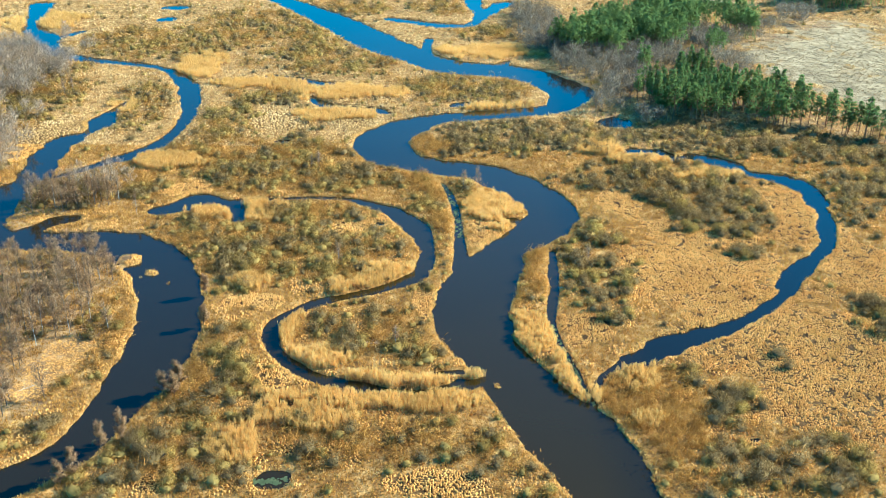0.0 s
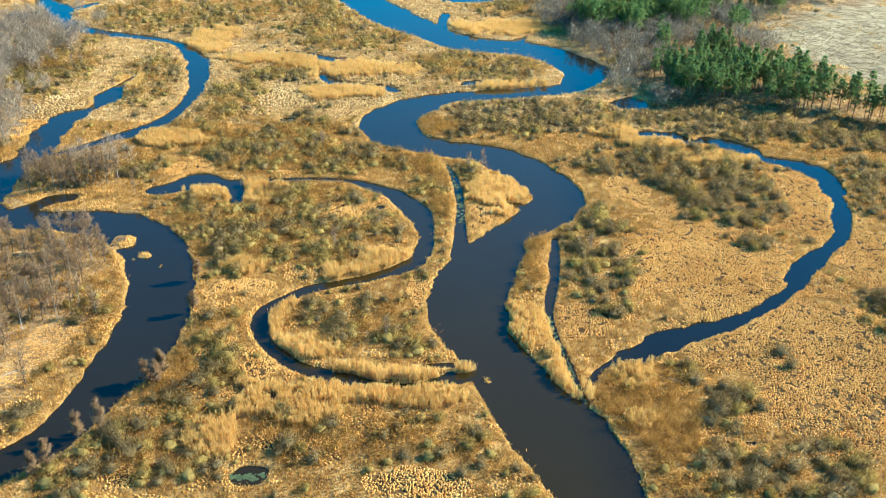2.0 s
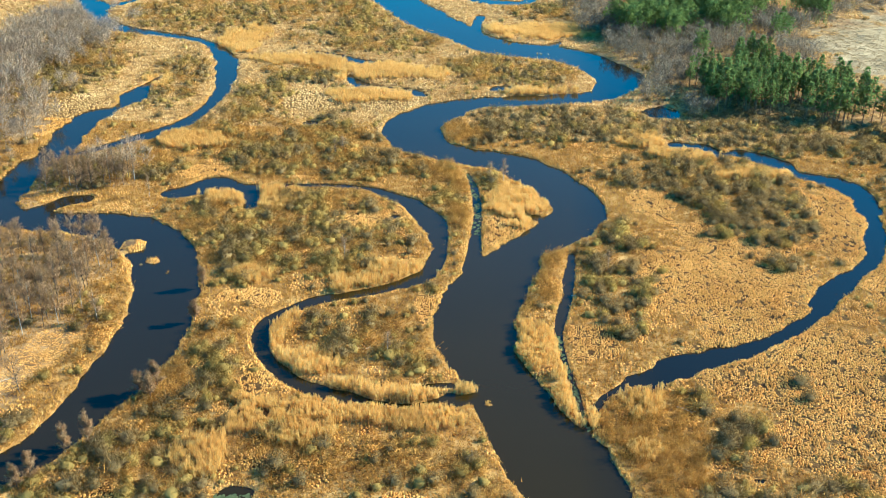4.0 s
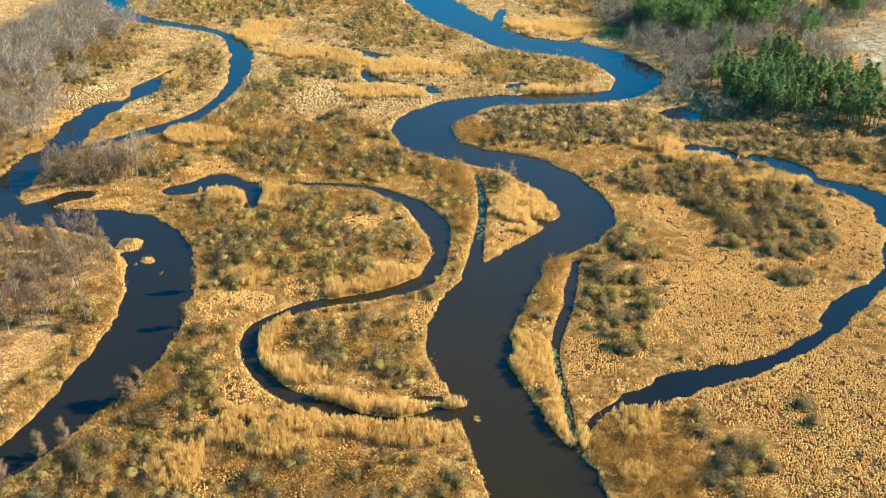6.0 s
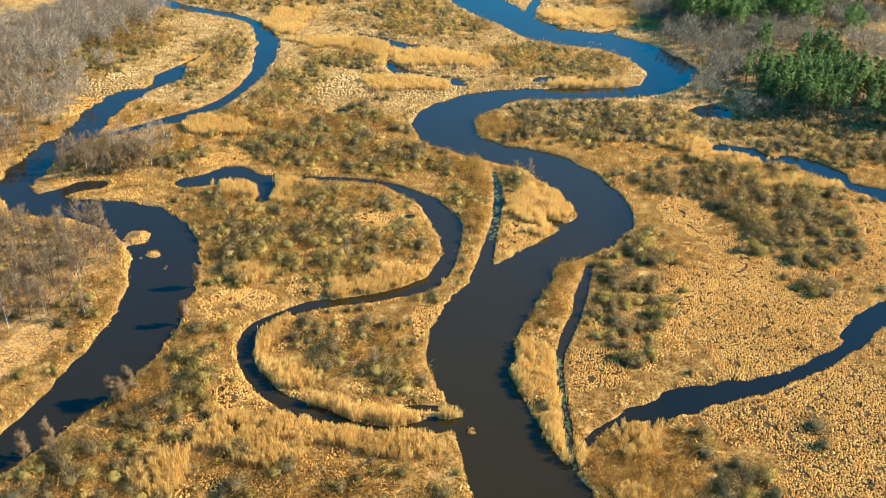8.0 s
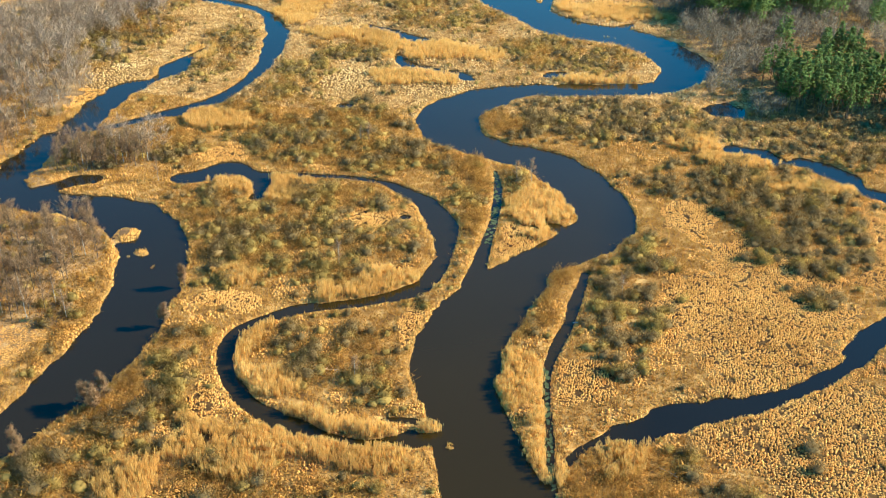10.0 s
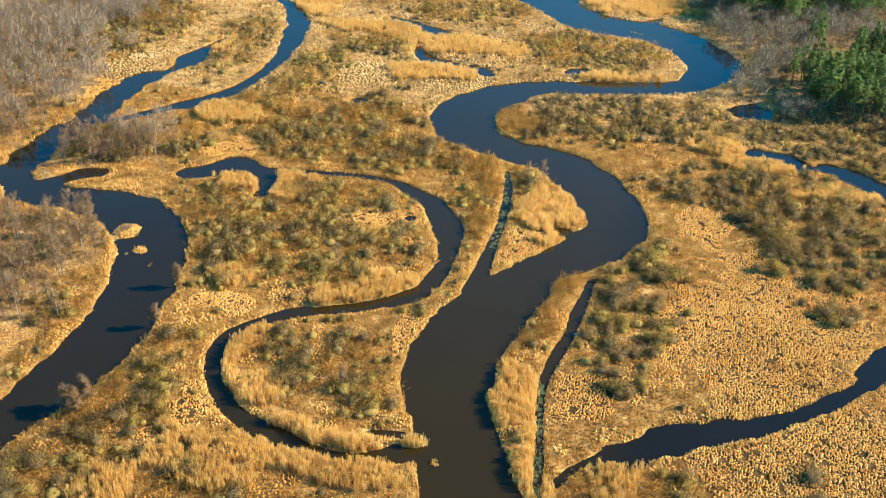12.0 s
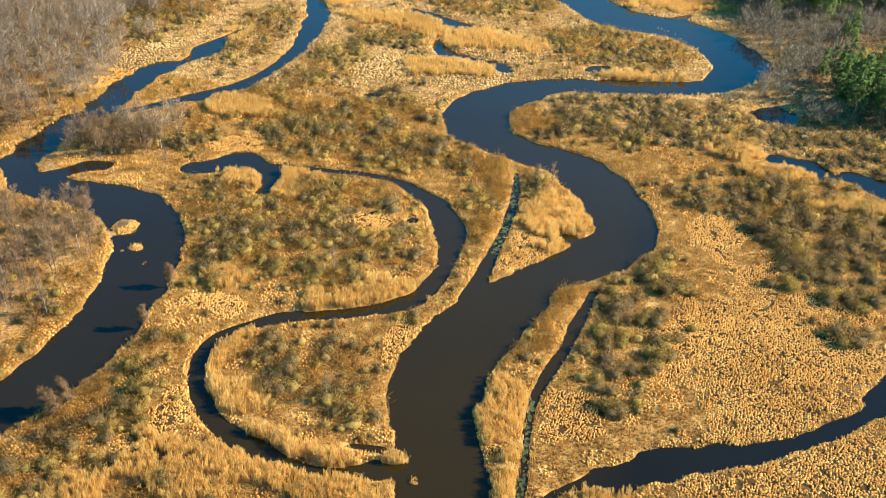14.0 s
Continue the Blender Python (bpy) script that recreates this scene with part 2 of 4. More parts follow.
# Ponds: centre, half-axes, turn in degrees. Islets are ponds turned round.
PONDS = [
    (-42.3, 190.4, 4.2, 4.0, 20), (22.3, 348.6, 3.6, 3.2, 20), (80.1, 473.0, 9.0, 9.5, 50), (-27.2, 343.5, 2.0, 1.8, -30),
    (-79.1, 438.3, 3.8, 3.4, 20), (4.1, 501.2, 6.0, 4.5, 40), (-207.5, 744.6, 11.0, 9.0, 0), (-203.6, 702.9, 6.5, 8.5, -30),
    (-277.0, 629.4, 19.0, 7.0, 10), (-254.3, 652.8, 3.5, 17.0, -25), (-0.5, 239.3, 6.5, 1.2, 8),
    (-143.0, 239.0, 3.5, 6.0, 0), (128.0, 209.0, 5.0, 4.0, 0), (78.0, 209.0, 2.0, 1.0, 0),
]
ISLETS = [(-111.9, 309.6, 4.2, 5.0, 20), (-101.7, 300.1, 2.6, 1.9, 10), (-104.5, 296.5, 1.0, 0.8, 0), (-94.0, 292.7, 0.7, 0.7, 0), (13.2, 232.6, 1.6, 1.1, 0), (6.2, 237.2, 3.4, 1.3, 15), (-37.5, 287.2, 2.6, 2.0, 10), (22.1, 567.4, 2.0, 1.2, 0), (-9.5, 320.0, 0.6, 0.9, 0)]
# Cover: ellipses of centre, half-axes and turn, metres and degrees.
THICKET_EAST_A = [
    (-3, 438, 17.9, 18.4, 17), (44, 454, 22.5, 17.7, 17), (55, 390, 11.6, 13.1, 17), (85, 377, 10.1, 19.9, 17),
    (97, 352, 9.3, 20.7, 17), (49, 333, 11.7, 14.5, 17), (51, 290, 10.3, 11.2, 17), (106, 320, 6.1, 4, 17),
    (110, 367, 7, 14.9, 17), (104, 378, 24.3, 40.1), (89, 400, 29.1, 24), (32, 448, 42.8, 22.8), (51, 297, 10.4, 34.1),
    (47, 322, 10.1, 15.5), (105, 321, 6.1, 6.5), (134, 274, 8, 13.7), (140, 451, 61.9, 12.4), (161, 383, 21, 22),
    (152, 350, 5.6, 10.7),
]
THICKET_EAST_B = [
    (29, 297, 4.7, 25.3), (76, 453, 32.5, 17.4), (47, 229, 4.6, 7.1), (61, 197, 5.5, 3.5), (98, 252, 2.7, 3.4),
    (96, 244, 2.6, 3.3), (139, 437, 52.4, 13.5), (124, 465, 35.9, 11.2), (175, 428, 30.8, 16.7), (180, 390, 14.2, 21.5),
    (112, 474, 33.7, 15.3), (40.5, 296, 3.6, 22), (75, 224, 9.1, 8.1), (74, 197, 12.4, 8.9), (95, 202, 12.6, 9.2),
]
THICKET_EAST = THICKET_EAST_A + THICKET_EAST_B
THICKET_MIDDLE_A = [
    (62, 229, 12.4, 14.5), (54, 204, 9.9, 11), (73, 215, 8.8, 9.6), (87, 201, 21, 9.9), (59, 191, 13.5, 6.8),
    (90, 192, 16.2, 7), (-21, 204, 19.9, 10.8), (-37, 208, 12.9, 8.4), (-70, 221, 7.5, 13.9), (-79, 201, 12.6, 12.3),
    (-83, 186, 12, 7.6), (-48, 190, 12.1, 7.6), (19, 194, 9.5, 10.1), (12, 207, 7.2, 8.8), (-66, 244, 7.3, 8.3),
    (-108, 205, 8.6, 9.4), (-100, 240, 4.2, 16.1), (-104, 270, 6, 19.2), (-73, 302, 10.3, 13.5, 17),
]
THICKET_MIDDLE_B = [
    (-35, 301, 11.5, 6.8, 17), (-24, 329, 7.1, 17.6, 17), (-47, 354, 9.6, 9.1, 17), (-125, 377, 12.8, 16, 17),
    (-82, 391, 19.3, 13.1, 17), (-56, 406, 13, 16.1, 17), (-35, 391, 8.3, 12.2, 17), (-78, 323, 14.5, 20.9, 17),
    (-56, 308, 17.1, 10.7, 17), (-24, 260, 17.3, 11.9, 17), (-9, 245, 8.1, 8.4, 17), (-10, 296, 7.9, 8.5, 17),
    (22, 291, 4.5, 13, 17), (28, 310, 4.8, 11.6, 17), (-72, 230, 7.5, 9.1, 17), (-73, 211, 10.2, 10.2, 17),
    (-64, 240, 7, 6.1, 17), (-53, 375, 16.2, 9.3, 17), (-2, 341, 4.5, 21.6, 17),
]
THICKET_MIDDLE_C = [
    (1, 381, 8.9, 9.7, 17), (-60, 321, 26.4, 24.3), (-88, 402, 34.2, 18.6), (-34, 393, 26.4, 17.5), (-34, 264, 13.9, 10.6),
    (-13, 256, 16, 12.7), (-7, 323, 6.1, 38.6), (7, 384, 6.6, 12.9), (-2, 206, 21.4, 10.9), (-68, 260, 8.6, 7),
    (-62, 238, 11.2, 8), (-55, 227, 7.7, 5.7), (-72, 194, 15.1, 12.8), (23, 194, 6.8, 7.6), (-28, 210, 8.7, 7.5),
    (-52, 350, 23.9, 11.1), (-9, 365, 9, 23.7), (-97, 330, 10.4, 20.8), (18, 190, 8.1, 4.8),
]
THICKET_MIDDLE_D = [
    (-55, 215, 5.9, 3.7), (-82, 267, 7, 11.1), (-62, 428, 33.6, 17.4), (-152, 366, 22.6, 14.1), (-104, 281, 2.6, 24.4),
    (-98, 248, 3, 16.8), (-67, 261, 7.1, 6.2), (-59, 226, 8.6, 5), (-80, 340, 14.2, 12.7),
]
THICKET_MIDDLE = THICKET_MIDDLE_A + THICKET_MIDDLE_B + THICKET_MIDDLE_C + THICKET_MIDDLE_D
THICKET_NORTH = [
    (-82, 588, 37.5, 44.5), (-184, 635, 69.5, 46.2), (-131, 688, 43.2, 56.2), (-161, 491, 18.1, 48.1),
    (-220, 510, 27.1, 60.1), (-97, 512, 21.1, 17.5), (-111, 479, 14.2, 19.5), (24, 530, 18.6, 25.1), (0, 534, 23.5, 34.7),
    (-19, 537, 12.6, 16.4), (22, 664, 22.8, 24.2), (-54, 578, 20.1, 26.8), (-229, 569, 23.2, 30.7), (-82, 748, 33.9, 30.4),
    (-111, 451, 16.2, 15.8), (-120, 423, 20.4, 11.1), (-14, 751, 25.5, 26.1), (-89, 639, 22, 42.1),
]
TUSSOCKS = [
    (87, 302, 28.8, 46.9), (130, 355, 16.4, 36.8), (110, 248, 27.9, 47.5), (142, 313, 13.8, 39.4), (93, 261, 34.1, 21.5),
    (-38, 339, 16.5, 15.8), (-2, 189, 12.7, 5.6), (-65, 280, 13.6, 5.9), (-45, 221, 11.3, 4.9), (-109, 376, 14.3, 9),
    (-87, 470, 19.6, 18.7), (-197, 436, 15.8, 35.2), (-36, 202, 8.4, 4.8), (-66, 244, 5.5, 4.5), (68, 368, 9, 15.8),
    (-45, 471, 16.8, 14.9), (-70, 188, 5.3, 4.5), (13, 338, 6.3, 10.4), (31, 530, 93.1, 9.1), (-112, 310, 5.1, 6.6),
    (100, 205, 8.5, 10.3), (11, 328, 8.2, 6.9), (42, 265, 7.7, 12.1), (-9, 281, 3.5, 14.4), (-49, 236, 5.7, 10),
]
REEDS_A = [
    (66, 432, 11.7, 9.1, 9), (88, 418, 12.4, 6.1, 9), (101, 398, 10.8, 5.6, 9), (-21, 302, 12.5, 6.9), (-30, 293, 10.3, 3.7),
    (-94, 356, 10.2, 8.2), (18, 360, 11.6, 19.7), (25, 261, 6.8, 12.4), (33, 240, 4.5, 12.2), (38, 229, 3.1, 8.5),
    (53, 237, 6.7, 7.2), (-21, 224, 27.4, 4.9), (-53, 202, 7.3, 7.3), (-35, 216, 10.4, 6.3), (-56, 521, 33.7, 15.6),
    (-101, 537, 28.3, 11.9), (-149, 572, 12, 35.2), (-169, 491, 7.6, 10.5), (-173, 459, 7.1, 7.5),
]
REEDS_B = [
    (-57, 480, 20, 11.6), (-285, 690, 27.6, 32.1), (-50, 261, 4.8, 13.9), (-38, 245, 9.8, 6.9), (-23, 234, 14.2, 4.7),
    (-6, 233, 7.8, 2.9), (-124, 408, 14.9, 9), (52, 216, 3.8, 3.7), (21, 617, 32, 18.1), (-36, 287, 3, 3.2),
    (7, 238, 3.5, 3), (-67, 293, 6.4, 5.1), (-75, 355, 11, 10.4), (29, 493, 23.3, 8), (83, 416, 15.1, 6),
    (112, 399, 14.5, 5.7), (-45, 246, 4.9, 6.4), (-39, 217, 13, 7), (-6, 223, 15, 4),
]
REEDS = REEDS_A + REEDS_B
BARE_WOOD_A = [
    (-147, 369, 14.9, 17.3, 17),
    (-129, 294, 17.5, 33.7, 17), (-116, 259, 11, 21.3, 17), (-167, 337, 12.1, 19.8, 17), (-135, 288, 22.3, 39.3),
    (-141, 255, 20.3, 48), (-117, 228, 9.3, 18.4), (-153, 370, 21.7, 19.6), (-250, 488, 31.9, 143), (-264, 580, 23.7, 73.8),
    (-262, 459, 54.4, 82.9, 18), (-229, 374, 40.9, 84.7, 18),
]
BARE_WOOD_B = [
    (59, 653, 14.9, 60), (-209, 398, 14.6, 46.1), (-120, 306, 7.8, 28.2), (72, 578, 17, 42), (95, 572, 20, 48),
    (124, 602, 24, 32), (158, 636, 22, 32), (199, 655, 22, 28), (244, 697, 20, 28), (55, 705, 18, 40), (78, 492, 7, 12),
    (95, 470, 12, 7), (164, 570, 11, 24), (88, 524, 9, 22),
]
BARE_WOOD = BARE_WOOD_A + BARE_WOOD_B
PINE_WOOD = [
    (112, 506, 15, 25), (135, 504, 17, 27), (156, 494, 15, 26), (126, 480, 22, 9), (158, 468, 18, 8), (172, 487, 11, 19), (182, 470, 11, 8), (192, 457, 12, 5),
    (206, 447, 12, 4), (136, 540, 12, 16), (96, 634, 24, 40), (128, 660, 28, 44), (150, 700, 34, 40), (76, 622, 14, 24),
    (190, 662, 13, 20), (293, 770, 45, 30), (217, 760, 9, 17), (108, 560, 5, 9), (160, 600, 5, 9),
]
CLEARING = [
    (213, 587, 37, 74), (222, 531, 25, 62), (186, 592, 17, 22), (202, 770, 26, 20), (255, 661, 32, 46), (222, 482, 14, 24),
    (262, 560, 50, 120), (240, 470, 30, 14),
]
GOLDEN_SCRUB = [
    (53, 229, 9.3, 13.9), (58, 210, 8, 12), (61, 220, 6.4, 7.8), (28, 306, 3.7, 18.9),
    (50, 226, 10, 14.9, 9), (24, 313, 4.7, 22.1, 9), (20, 290, 3.9, 14.3, 17), (30, 317, 5.8, 7.8, 17),
    (-11, 435, 10.1, 16.1, 17), (-8, 381, 7.1, 16, 17), (-3, 344, 3.2, 18.4, 17), (-72, 229, 4.7, 11.7),
    (-34, 206, 8.6, 5.9),
]
PALE_GRASS = [
    (-113, 243, 8.9, 13.3), (-114, 228, 4.6, 6.1),
]
BANK = [(-74.2, 224.8), (-77.6, 226.1), (-73.7, 228.9), (-82.6, 204.9), (-86.2, 200.6), (-89.7, 190.5), (-91.5, 187.3), (-79.4, 284), (-80, 262)]
LONE = [(-165.6, 358.6), (-121, 349.6), (10.4, 380.7), (47.8, 312), (-57.5, 402.7), (-60.5, 401.2), (-206.8, 510.5), (-204.2, 516), (-16, 251.4), (-38.8, 307.9), (4.8, 381.2)]
LOGS = [(-115.3, 228, 40, 5), (37.5, 291.9, 5, 4), (63.7, 234.9, -30, 5), (-24.5, 253.8, 15, 7)]
YOUNG_PINES = [(-235.8, 412.9), (-227.4, 401.6), (-237.2, 440.2), (-147.1, 286.4)]
BUDDING = [(-10.6, 389.5), (65.3, 310.6), (-10.4, 256.4)]
rng = np.random.default_rng(7)
LATTICE = rng.random((256, 256))


def chance(x, y, size, seed=0):
    """Smooth value noise, 0 to 1, with features of that many metres."""
    u, v = np.asarray(x) / size + 17.3 * seed, np.asarray(y) / size - 9.1 * seed
    i, j = np.floor(u).astype(int), np.floor(v).astype(int)
    a, b = u - i, v - j
    a, b = a * a * (3 - 2 * a), b * b * (3 - 2 * b)
    at = lambda p, q: LATTICE[p % 256, q % 256]
    return (at(i, j) * (1 - a) + at(i + 1, j) * a) * (1 - b) + (at(i, j + 1) * (1 - a) + at(i + 1, j + 1) * a) * b


def glide(rows, step=1.5):
    """Points along a smooth curve through the rows."""
    p = np.array(rows, float)
    p = np.vstack([2 * p[0] - p[1], p, 2 * p[-1] - p[-2]])
    out = []
    for k in range(1, len(p) - 2):
        count = max(2, int(np.hypot(*(p[k + 1] - p[k])[:2]) / step))
        t = np.linspace(0, 1, count, endpoint=False)[:, None]
        a, b, c, d = p[k - 1 : k + 3]
        out.append(0.5 * (2 * b + (c - a) * t + (2 * a - 5 * b + 4 * c - d) * t**2 + (3 * b - a - 3 * c + d) * t**3))
    out.append(p[-2:-1])
    return np.vstack(out)


X0, X1, Y0, Y1 = -460, 460, 120, 940
RX, RY = np.meshgrid(np.arange(X0, X1 + 1.0), np.arange(Y0, Y1 + 1.0))
SHORE = np.full(RX.shape, 60.0)  # metres from the waterline, positive on land


def carve(line, wobble=1.0):
    """Sinks a channel into the plan; wobble: how ragged its banks are."""
    pts = glide(line)
    x0, x1 = int(max(pts[:, 0].min() - 45, X0)) - X0, int(min(pts[:, 0].max() + 45, X1)) - X0
    y0, y1 = int(max(pts[:, 1].min() - 45, Y0)) - Y0, int(min(pts[:, 1].max() + 45, Y1)) - Y0
    gx, gy = RX[y0:y1, x0:x1], RY[y0:y1, x0:x1]
    best = np.full(gx.shape, 60.0)
    n = (chance(gx, gy, 7, 1) - 0.5) * 0.30 + (chance(gx, gy, 2.6, 2) - 0.5) * 0.16
    for x, y, w in pts:
        best = np.minimum(best, np.hypot(gx - x, gy - y) - 0.5 * max(w, 0.8) * (1 + wobble * n * min(1, 12 / max(w, 4))))
    SHORE[y0:y1, x0:x1] = np.minimum(SHORE[y0:y1, x0:x1], best)


def oval(x, y, cx, cy, a, b, turn=0.0):
    """Distance from an ellipse's centre, 1 on its rim."""
    c, s = math.cos(radians(turn)), math.sin(radians(turn))
    u, v = (x - cx) * c + (y - cy) * s, (y - cy) * c - (x - cx) * s
    return np.hypot(u / a, v / b)


MAIN_SOUTH = [MAIN_LOWER[-1], (42, 168, 24), (40, 140, 26), (34, 110, 26)]
WEST_SOUTH = [BIG_WEST[-1], (-117, 180, 15), (-135, 172, 15), (-165, 160, 15)]
MAIN_FAR = [MAIN_UPPER[0], (-175, 830, 24), (-230, 880, 26), (-300, 935, 26)]
for line in (MAIN_UPPER, MAIN_LOWER, MAIN_SOUTH, MAIN_FAR, BRANCH_WEST, BRANCH_SLOUGH, BIG_WEST, WEST_SOUTH, HORSESHOE_NORTH, HORSESHOE_SOUTH, SIDE_ARM,
             ISLAND_CHANNEL, EAST_POND, EAST_LOOP_N, EAST_LOOP_S, EAST_SLOUGH, FAR_POND_WEST, FAR_POND_EAST, FAR_LOOP, FAR_ARM, FAR_INLET, BAY_INLET, INLET_WEST):
    carve(line, 2.2 if line in (EAST_POND, EAST_LOOP_N, EAST_LOOP_S, BRANCH_SLOUGH) else 1.2)
for cx, cy, a, b, turn in PONDS:
    SHORE = np.minimum(SHORE, (oval(RX, RY, cx, cy, a, b, turn) - 1 + (chance(RX, RY, 3, 3) - 0.5) * 0.5) * min(a, b))
for cx, cy, a, b, turn in ISLETS:
    SHORE = np.maximum(SHORE, (1 - oval(RX, RY, cx, cy, a, b, turn) + (chance(RX, RY, 2, 4) - 0.5) * 0.5) * min(a, b))


def shore(x, y):
    """Metres from the waterline at places within the plan."""
    u, v = np.clip(x - X0, 0, X1 - X0 - 1.001), np.clip(y - Y0, 0, Y1 - Y0 - 1.001)
    i, j = u.astype(int), v.astype(int)
    a, b = u - i, v - j
    return (SHORE[j, i] * (1 - a) + SHORE[j, i + 1] * a) * (1 - b) + (SHORE[j + 1, i] * (1 - a) + SHORE[j + 1, i + 1] * a) * b


def cover(ovals, x, y, seed, ragged=0.7, size=9.0):
    """0 to 1: how fully a kind of cover fills a place, with a ragged rim."""
    n = (chance(x, y, size, seed) - 0.5) * ragged + (chance(x, y, size / 3, seed + 1) - 0.5) * ragged * 0.6
    out = np.zeros_like(x)
    for o in ovals:
        out = np.maximum(out, np.clip((1.05 - oval(x, y, *o) + n) * 3, 0, 1))
    return out


def height(x, y):
    s = shore(x, y)
    land = np.clip(s * 0.45, 0, 0.45) + np.clip(s / 3, 0, 1) * ((chance(x, y, 5, 5) - 0.4) * 0.35 + (chance(x, y, 23, 6) - 0.4) * 0.5)
    rise = np.clip((x - 110) / 80, 0, 1) * np.clip((y - 455) / 60, 0, 1) * 3.0
    return np.where(s > 0, np.maximum(land, 0.03) + rise, np.maximum(s * 0.5, -1.6))


def fill(mesh, verts, faces, normals=None):
    """Puts arrays of corners and of triangles or quads into a mesh; normals, where given, follow the form of a whole crown."""
    verts, faces = np.asarray(verts, np.float32), np.asarray(faces, np.int32)
    mesh.vertices.add(len(verts))
    mesh.vertices.foreach_set("co", verts.ravel())
    mesh.loops.add(faces.size)
    mesh.loops.foreach_set("vertex_index", faces.ravel())
    mesh.polygons.add(len(faces))
    mesh.polygons.foreach_set("loop_start", np.arange(0, faces.size, faces.shape[1], dtype=np.int32))
    mesh.update(calc_edges=True)
    mesh.validate()
    if normals is not None:
        mesh.polygons.foreach_set("use_smooth", [True] * len(mesh.polygons))
        mesh.normals_split_custom_set_from_vertices(np.asarray(normals, np.float32))
    return mesh


def sheet(name, verts, faces, mat, smooth=False, normals=None):
    me = fill(bpy.data.meshes.new(name), verts, faces, normals)
    me.materials.append(mat)
    if smooth:
        me.polygons.foreach_set("use_smooth", [True] * len(me.polygons))
    return new(name, me)


# ---- ground and water ----
def ground_material():
    m = bpy.data.materials.new("fen_soil_and_litter")
    m.use_nodes = True
    n, l = m.node_tree.nodes, m.node_tree.links
    b = n["Principled BSDF"]
    b.inputs["Roughness"].default_value, b.inputs["Specular IOR Level"].default_value = 0.95, 0.1
    geo = n.new("ShaderNodeNewGeometry")

    def noise_ramp(scale, detail, stops):
        tex, ramp = n.new("ShaderNodeTexNoise"), n.new("ShaderNodeValToRGB")
        tex.inputs["Scale"].default_value, tex.inputs["Detail"].default_value = scale, detail
        l.new(geo.outputs["Position"], tex.inputs["Vector"])
        while len(ramp.color_ramp.elements) < len(stops):
            ramp.color_ramp.elements.new(0.5)
        for k, (p, c) in enumerate(stops):
            ramp.color_ramp.elements[k].position, ramp.color_ramp.elements[k].color = p, (*c, 1)
        l.new(tex.outputs["Fac"], ramp.inputs["Fac"])
        return ramp.outputs[0]

    litter = noise_ramp(0.22, 8, [(0.3, (0.10, 0.046, 0.014)), (0.5, (0.28, 0.145, 0.042)), (0.7, (0.48, 0.29, 0.10))])
    pale = noise_ramp(0.12, 8, [(0.3, (0.17, 0.125, 0.07)), (0.5, (0.32, 0.235, 0.13)), (0.72, (0.46, 0.345, 0.20))])
    mould = noise_ramp(0.15, 7, [(0.3, (0.13, 0.075, 0.038)), (0.55, (0.30, 0.18, 0.08)), (0.72, (0.48, 0.30, 0.13))])
    last = litter
    # Peat ramp, darkened to deepen the gaps between the hummocks.
    peat = noise_ramp(0.5, 6, [(0.3, (0.035, 0.018, 0.007)), (0.55, (0.095, 0.05, 0.017)), (0.75, (0.2, 0.115, 0.04))])
    for attr, colour in (("peat", peat), ("clearing", pale), ("wood", mould)):
        a, mix = n.new("ShaderNodeAttribute"), n.new("ShaderNodeMix")
        a.attribute_name, mix.data_type = attr, "RGBA"
        l.new(a.outputs["Fac"], mix.inputs["Factor"])
        l.new(last, mix.inputs[6])
        l.new(colour, mix.inputs[7])
        last = mix.outputs[2]
    l.new(last, b.inputs["Base Color"])
    tex, bmp = n.new("ShaderNodeTexNoise"), n.new("ShaderNodeBump")
    tex.inputs["Scale"].default_value, tex.inputs["Detail"].default_value = 1.3, 5
    l.new(geo.outputs["Position"], tex.inputs["Vector"])
    bmp.inputs["Strength"].default_value, bmp.inputs["Distance"].default_value = 0.8, 0.5
    l.new(tex.outputs["Fac"], bmp.inputs["Height"])
    l.new(bmp.outputs[0], b.inputs["Normal"])
    return m


def build_ground():
    far = np.array([500, 560, 650, 800, 1100, 1600, 2400, 3500, 4900.0])
    xs = np.concatenate([-far[::-1], np.arange(-440, -185, 4.0), np.arange(-184, 172, 1.5), np.arange(172, 442, 4.0), far])
    ys = np.concatenate([120 - (far[::-1] - 460), np.arange(130, 440, 1.5), np.arange(440, 920, 3.0), far + 480])
    gx, gy = np.meshgrid(xs, ys)
    inside = (gx > X0) & (gx < X1) & (gy > Y0) & (gy < Y1)
    z = np.where(inside, height(gx, gy), 0.6)
    verts = np.stack([gx, gy, z], -1).reshape(-1, 3)
    k = np.arange(gx.size).reshape(gx.shape)
    quads = np.stack([k[:-1, :-1], k[:-1, 1:], k[1:, 1:], k[1:, :-1]], -1).reshape(-1, 4)
    ob = sheet("ground", verts, quads, ground_material(), True)
    fx, fy = gx.ravel(), gy.ravel()
    for name, ovals, seed in (("peat", TUSSOCKS, 21), ("clearing", CLEARING, 11), ("wood", BARE_WOOD + PINE_WOOD, 13)):
        a = ob.data.attributes.new(name, "FLOAT", "POINT")
        share = cover(ovals, fx, fy, seed) * (1 - 0.7 * np.clip((fy - 420) / 40, 0, 1) * (name == "peat"))  # the share of peat falls by 70 % from y = 420 to 460
        a.data.foreach_set("value", share.astype(np.float32))
    return tagged(ob, "flat fen floodplain of dead straw-coloured sedge and peat", "ground", kind="structure")


build_ground()
water = sheet("water", [(-4900, -4000, 0), (4900, -4000, 0), (4900, 5200, 0), (-4900, 5200, 0)], [(0, 1, 2, 3)], WATER)
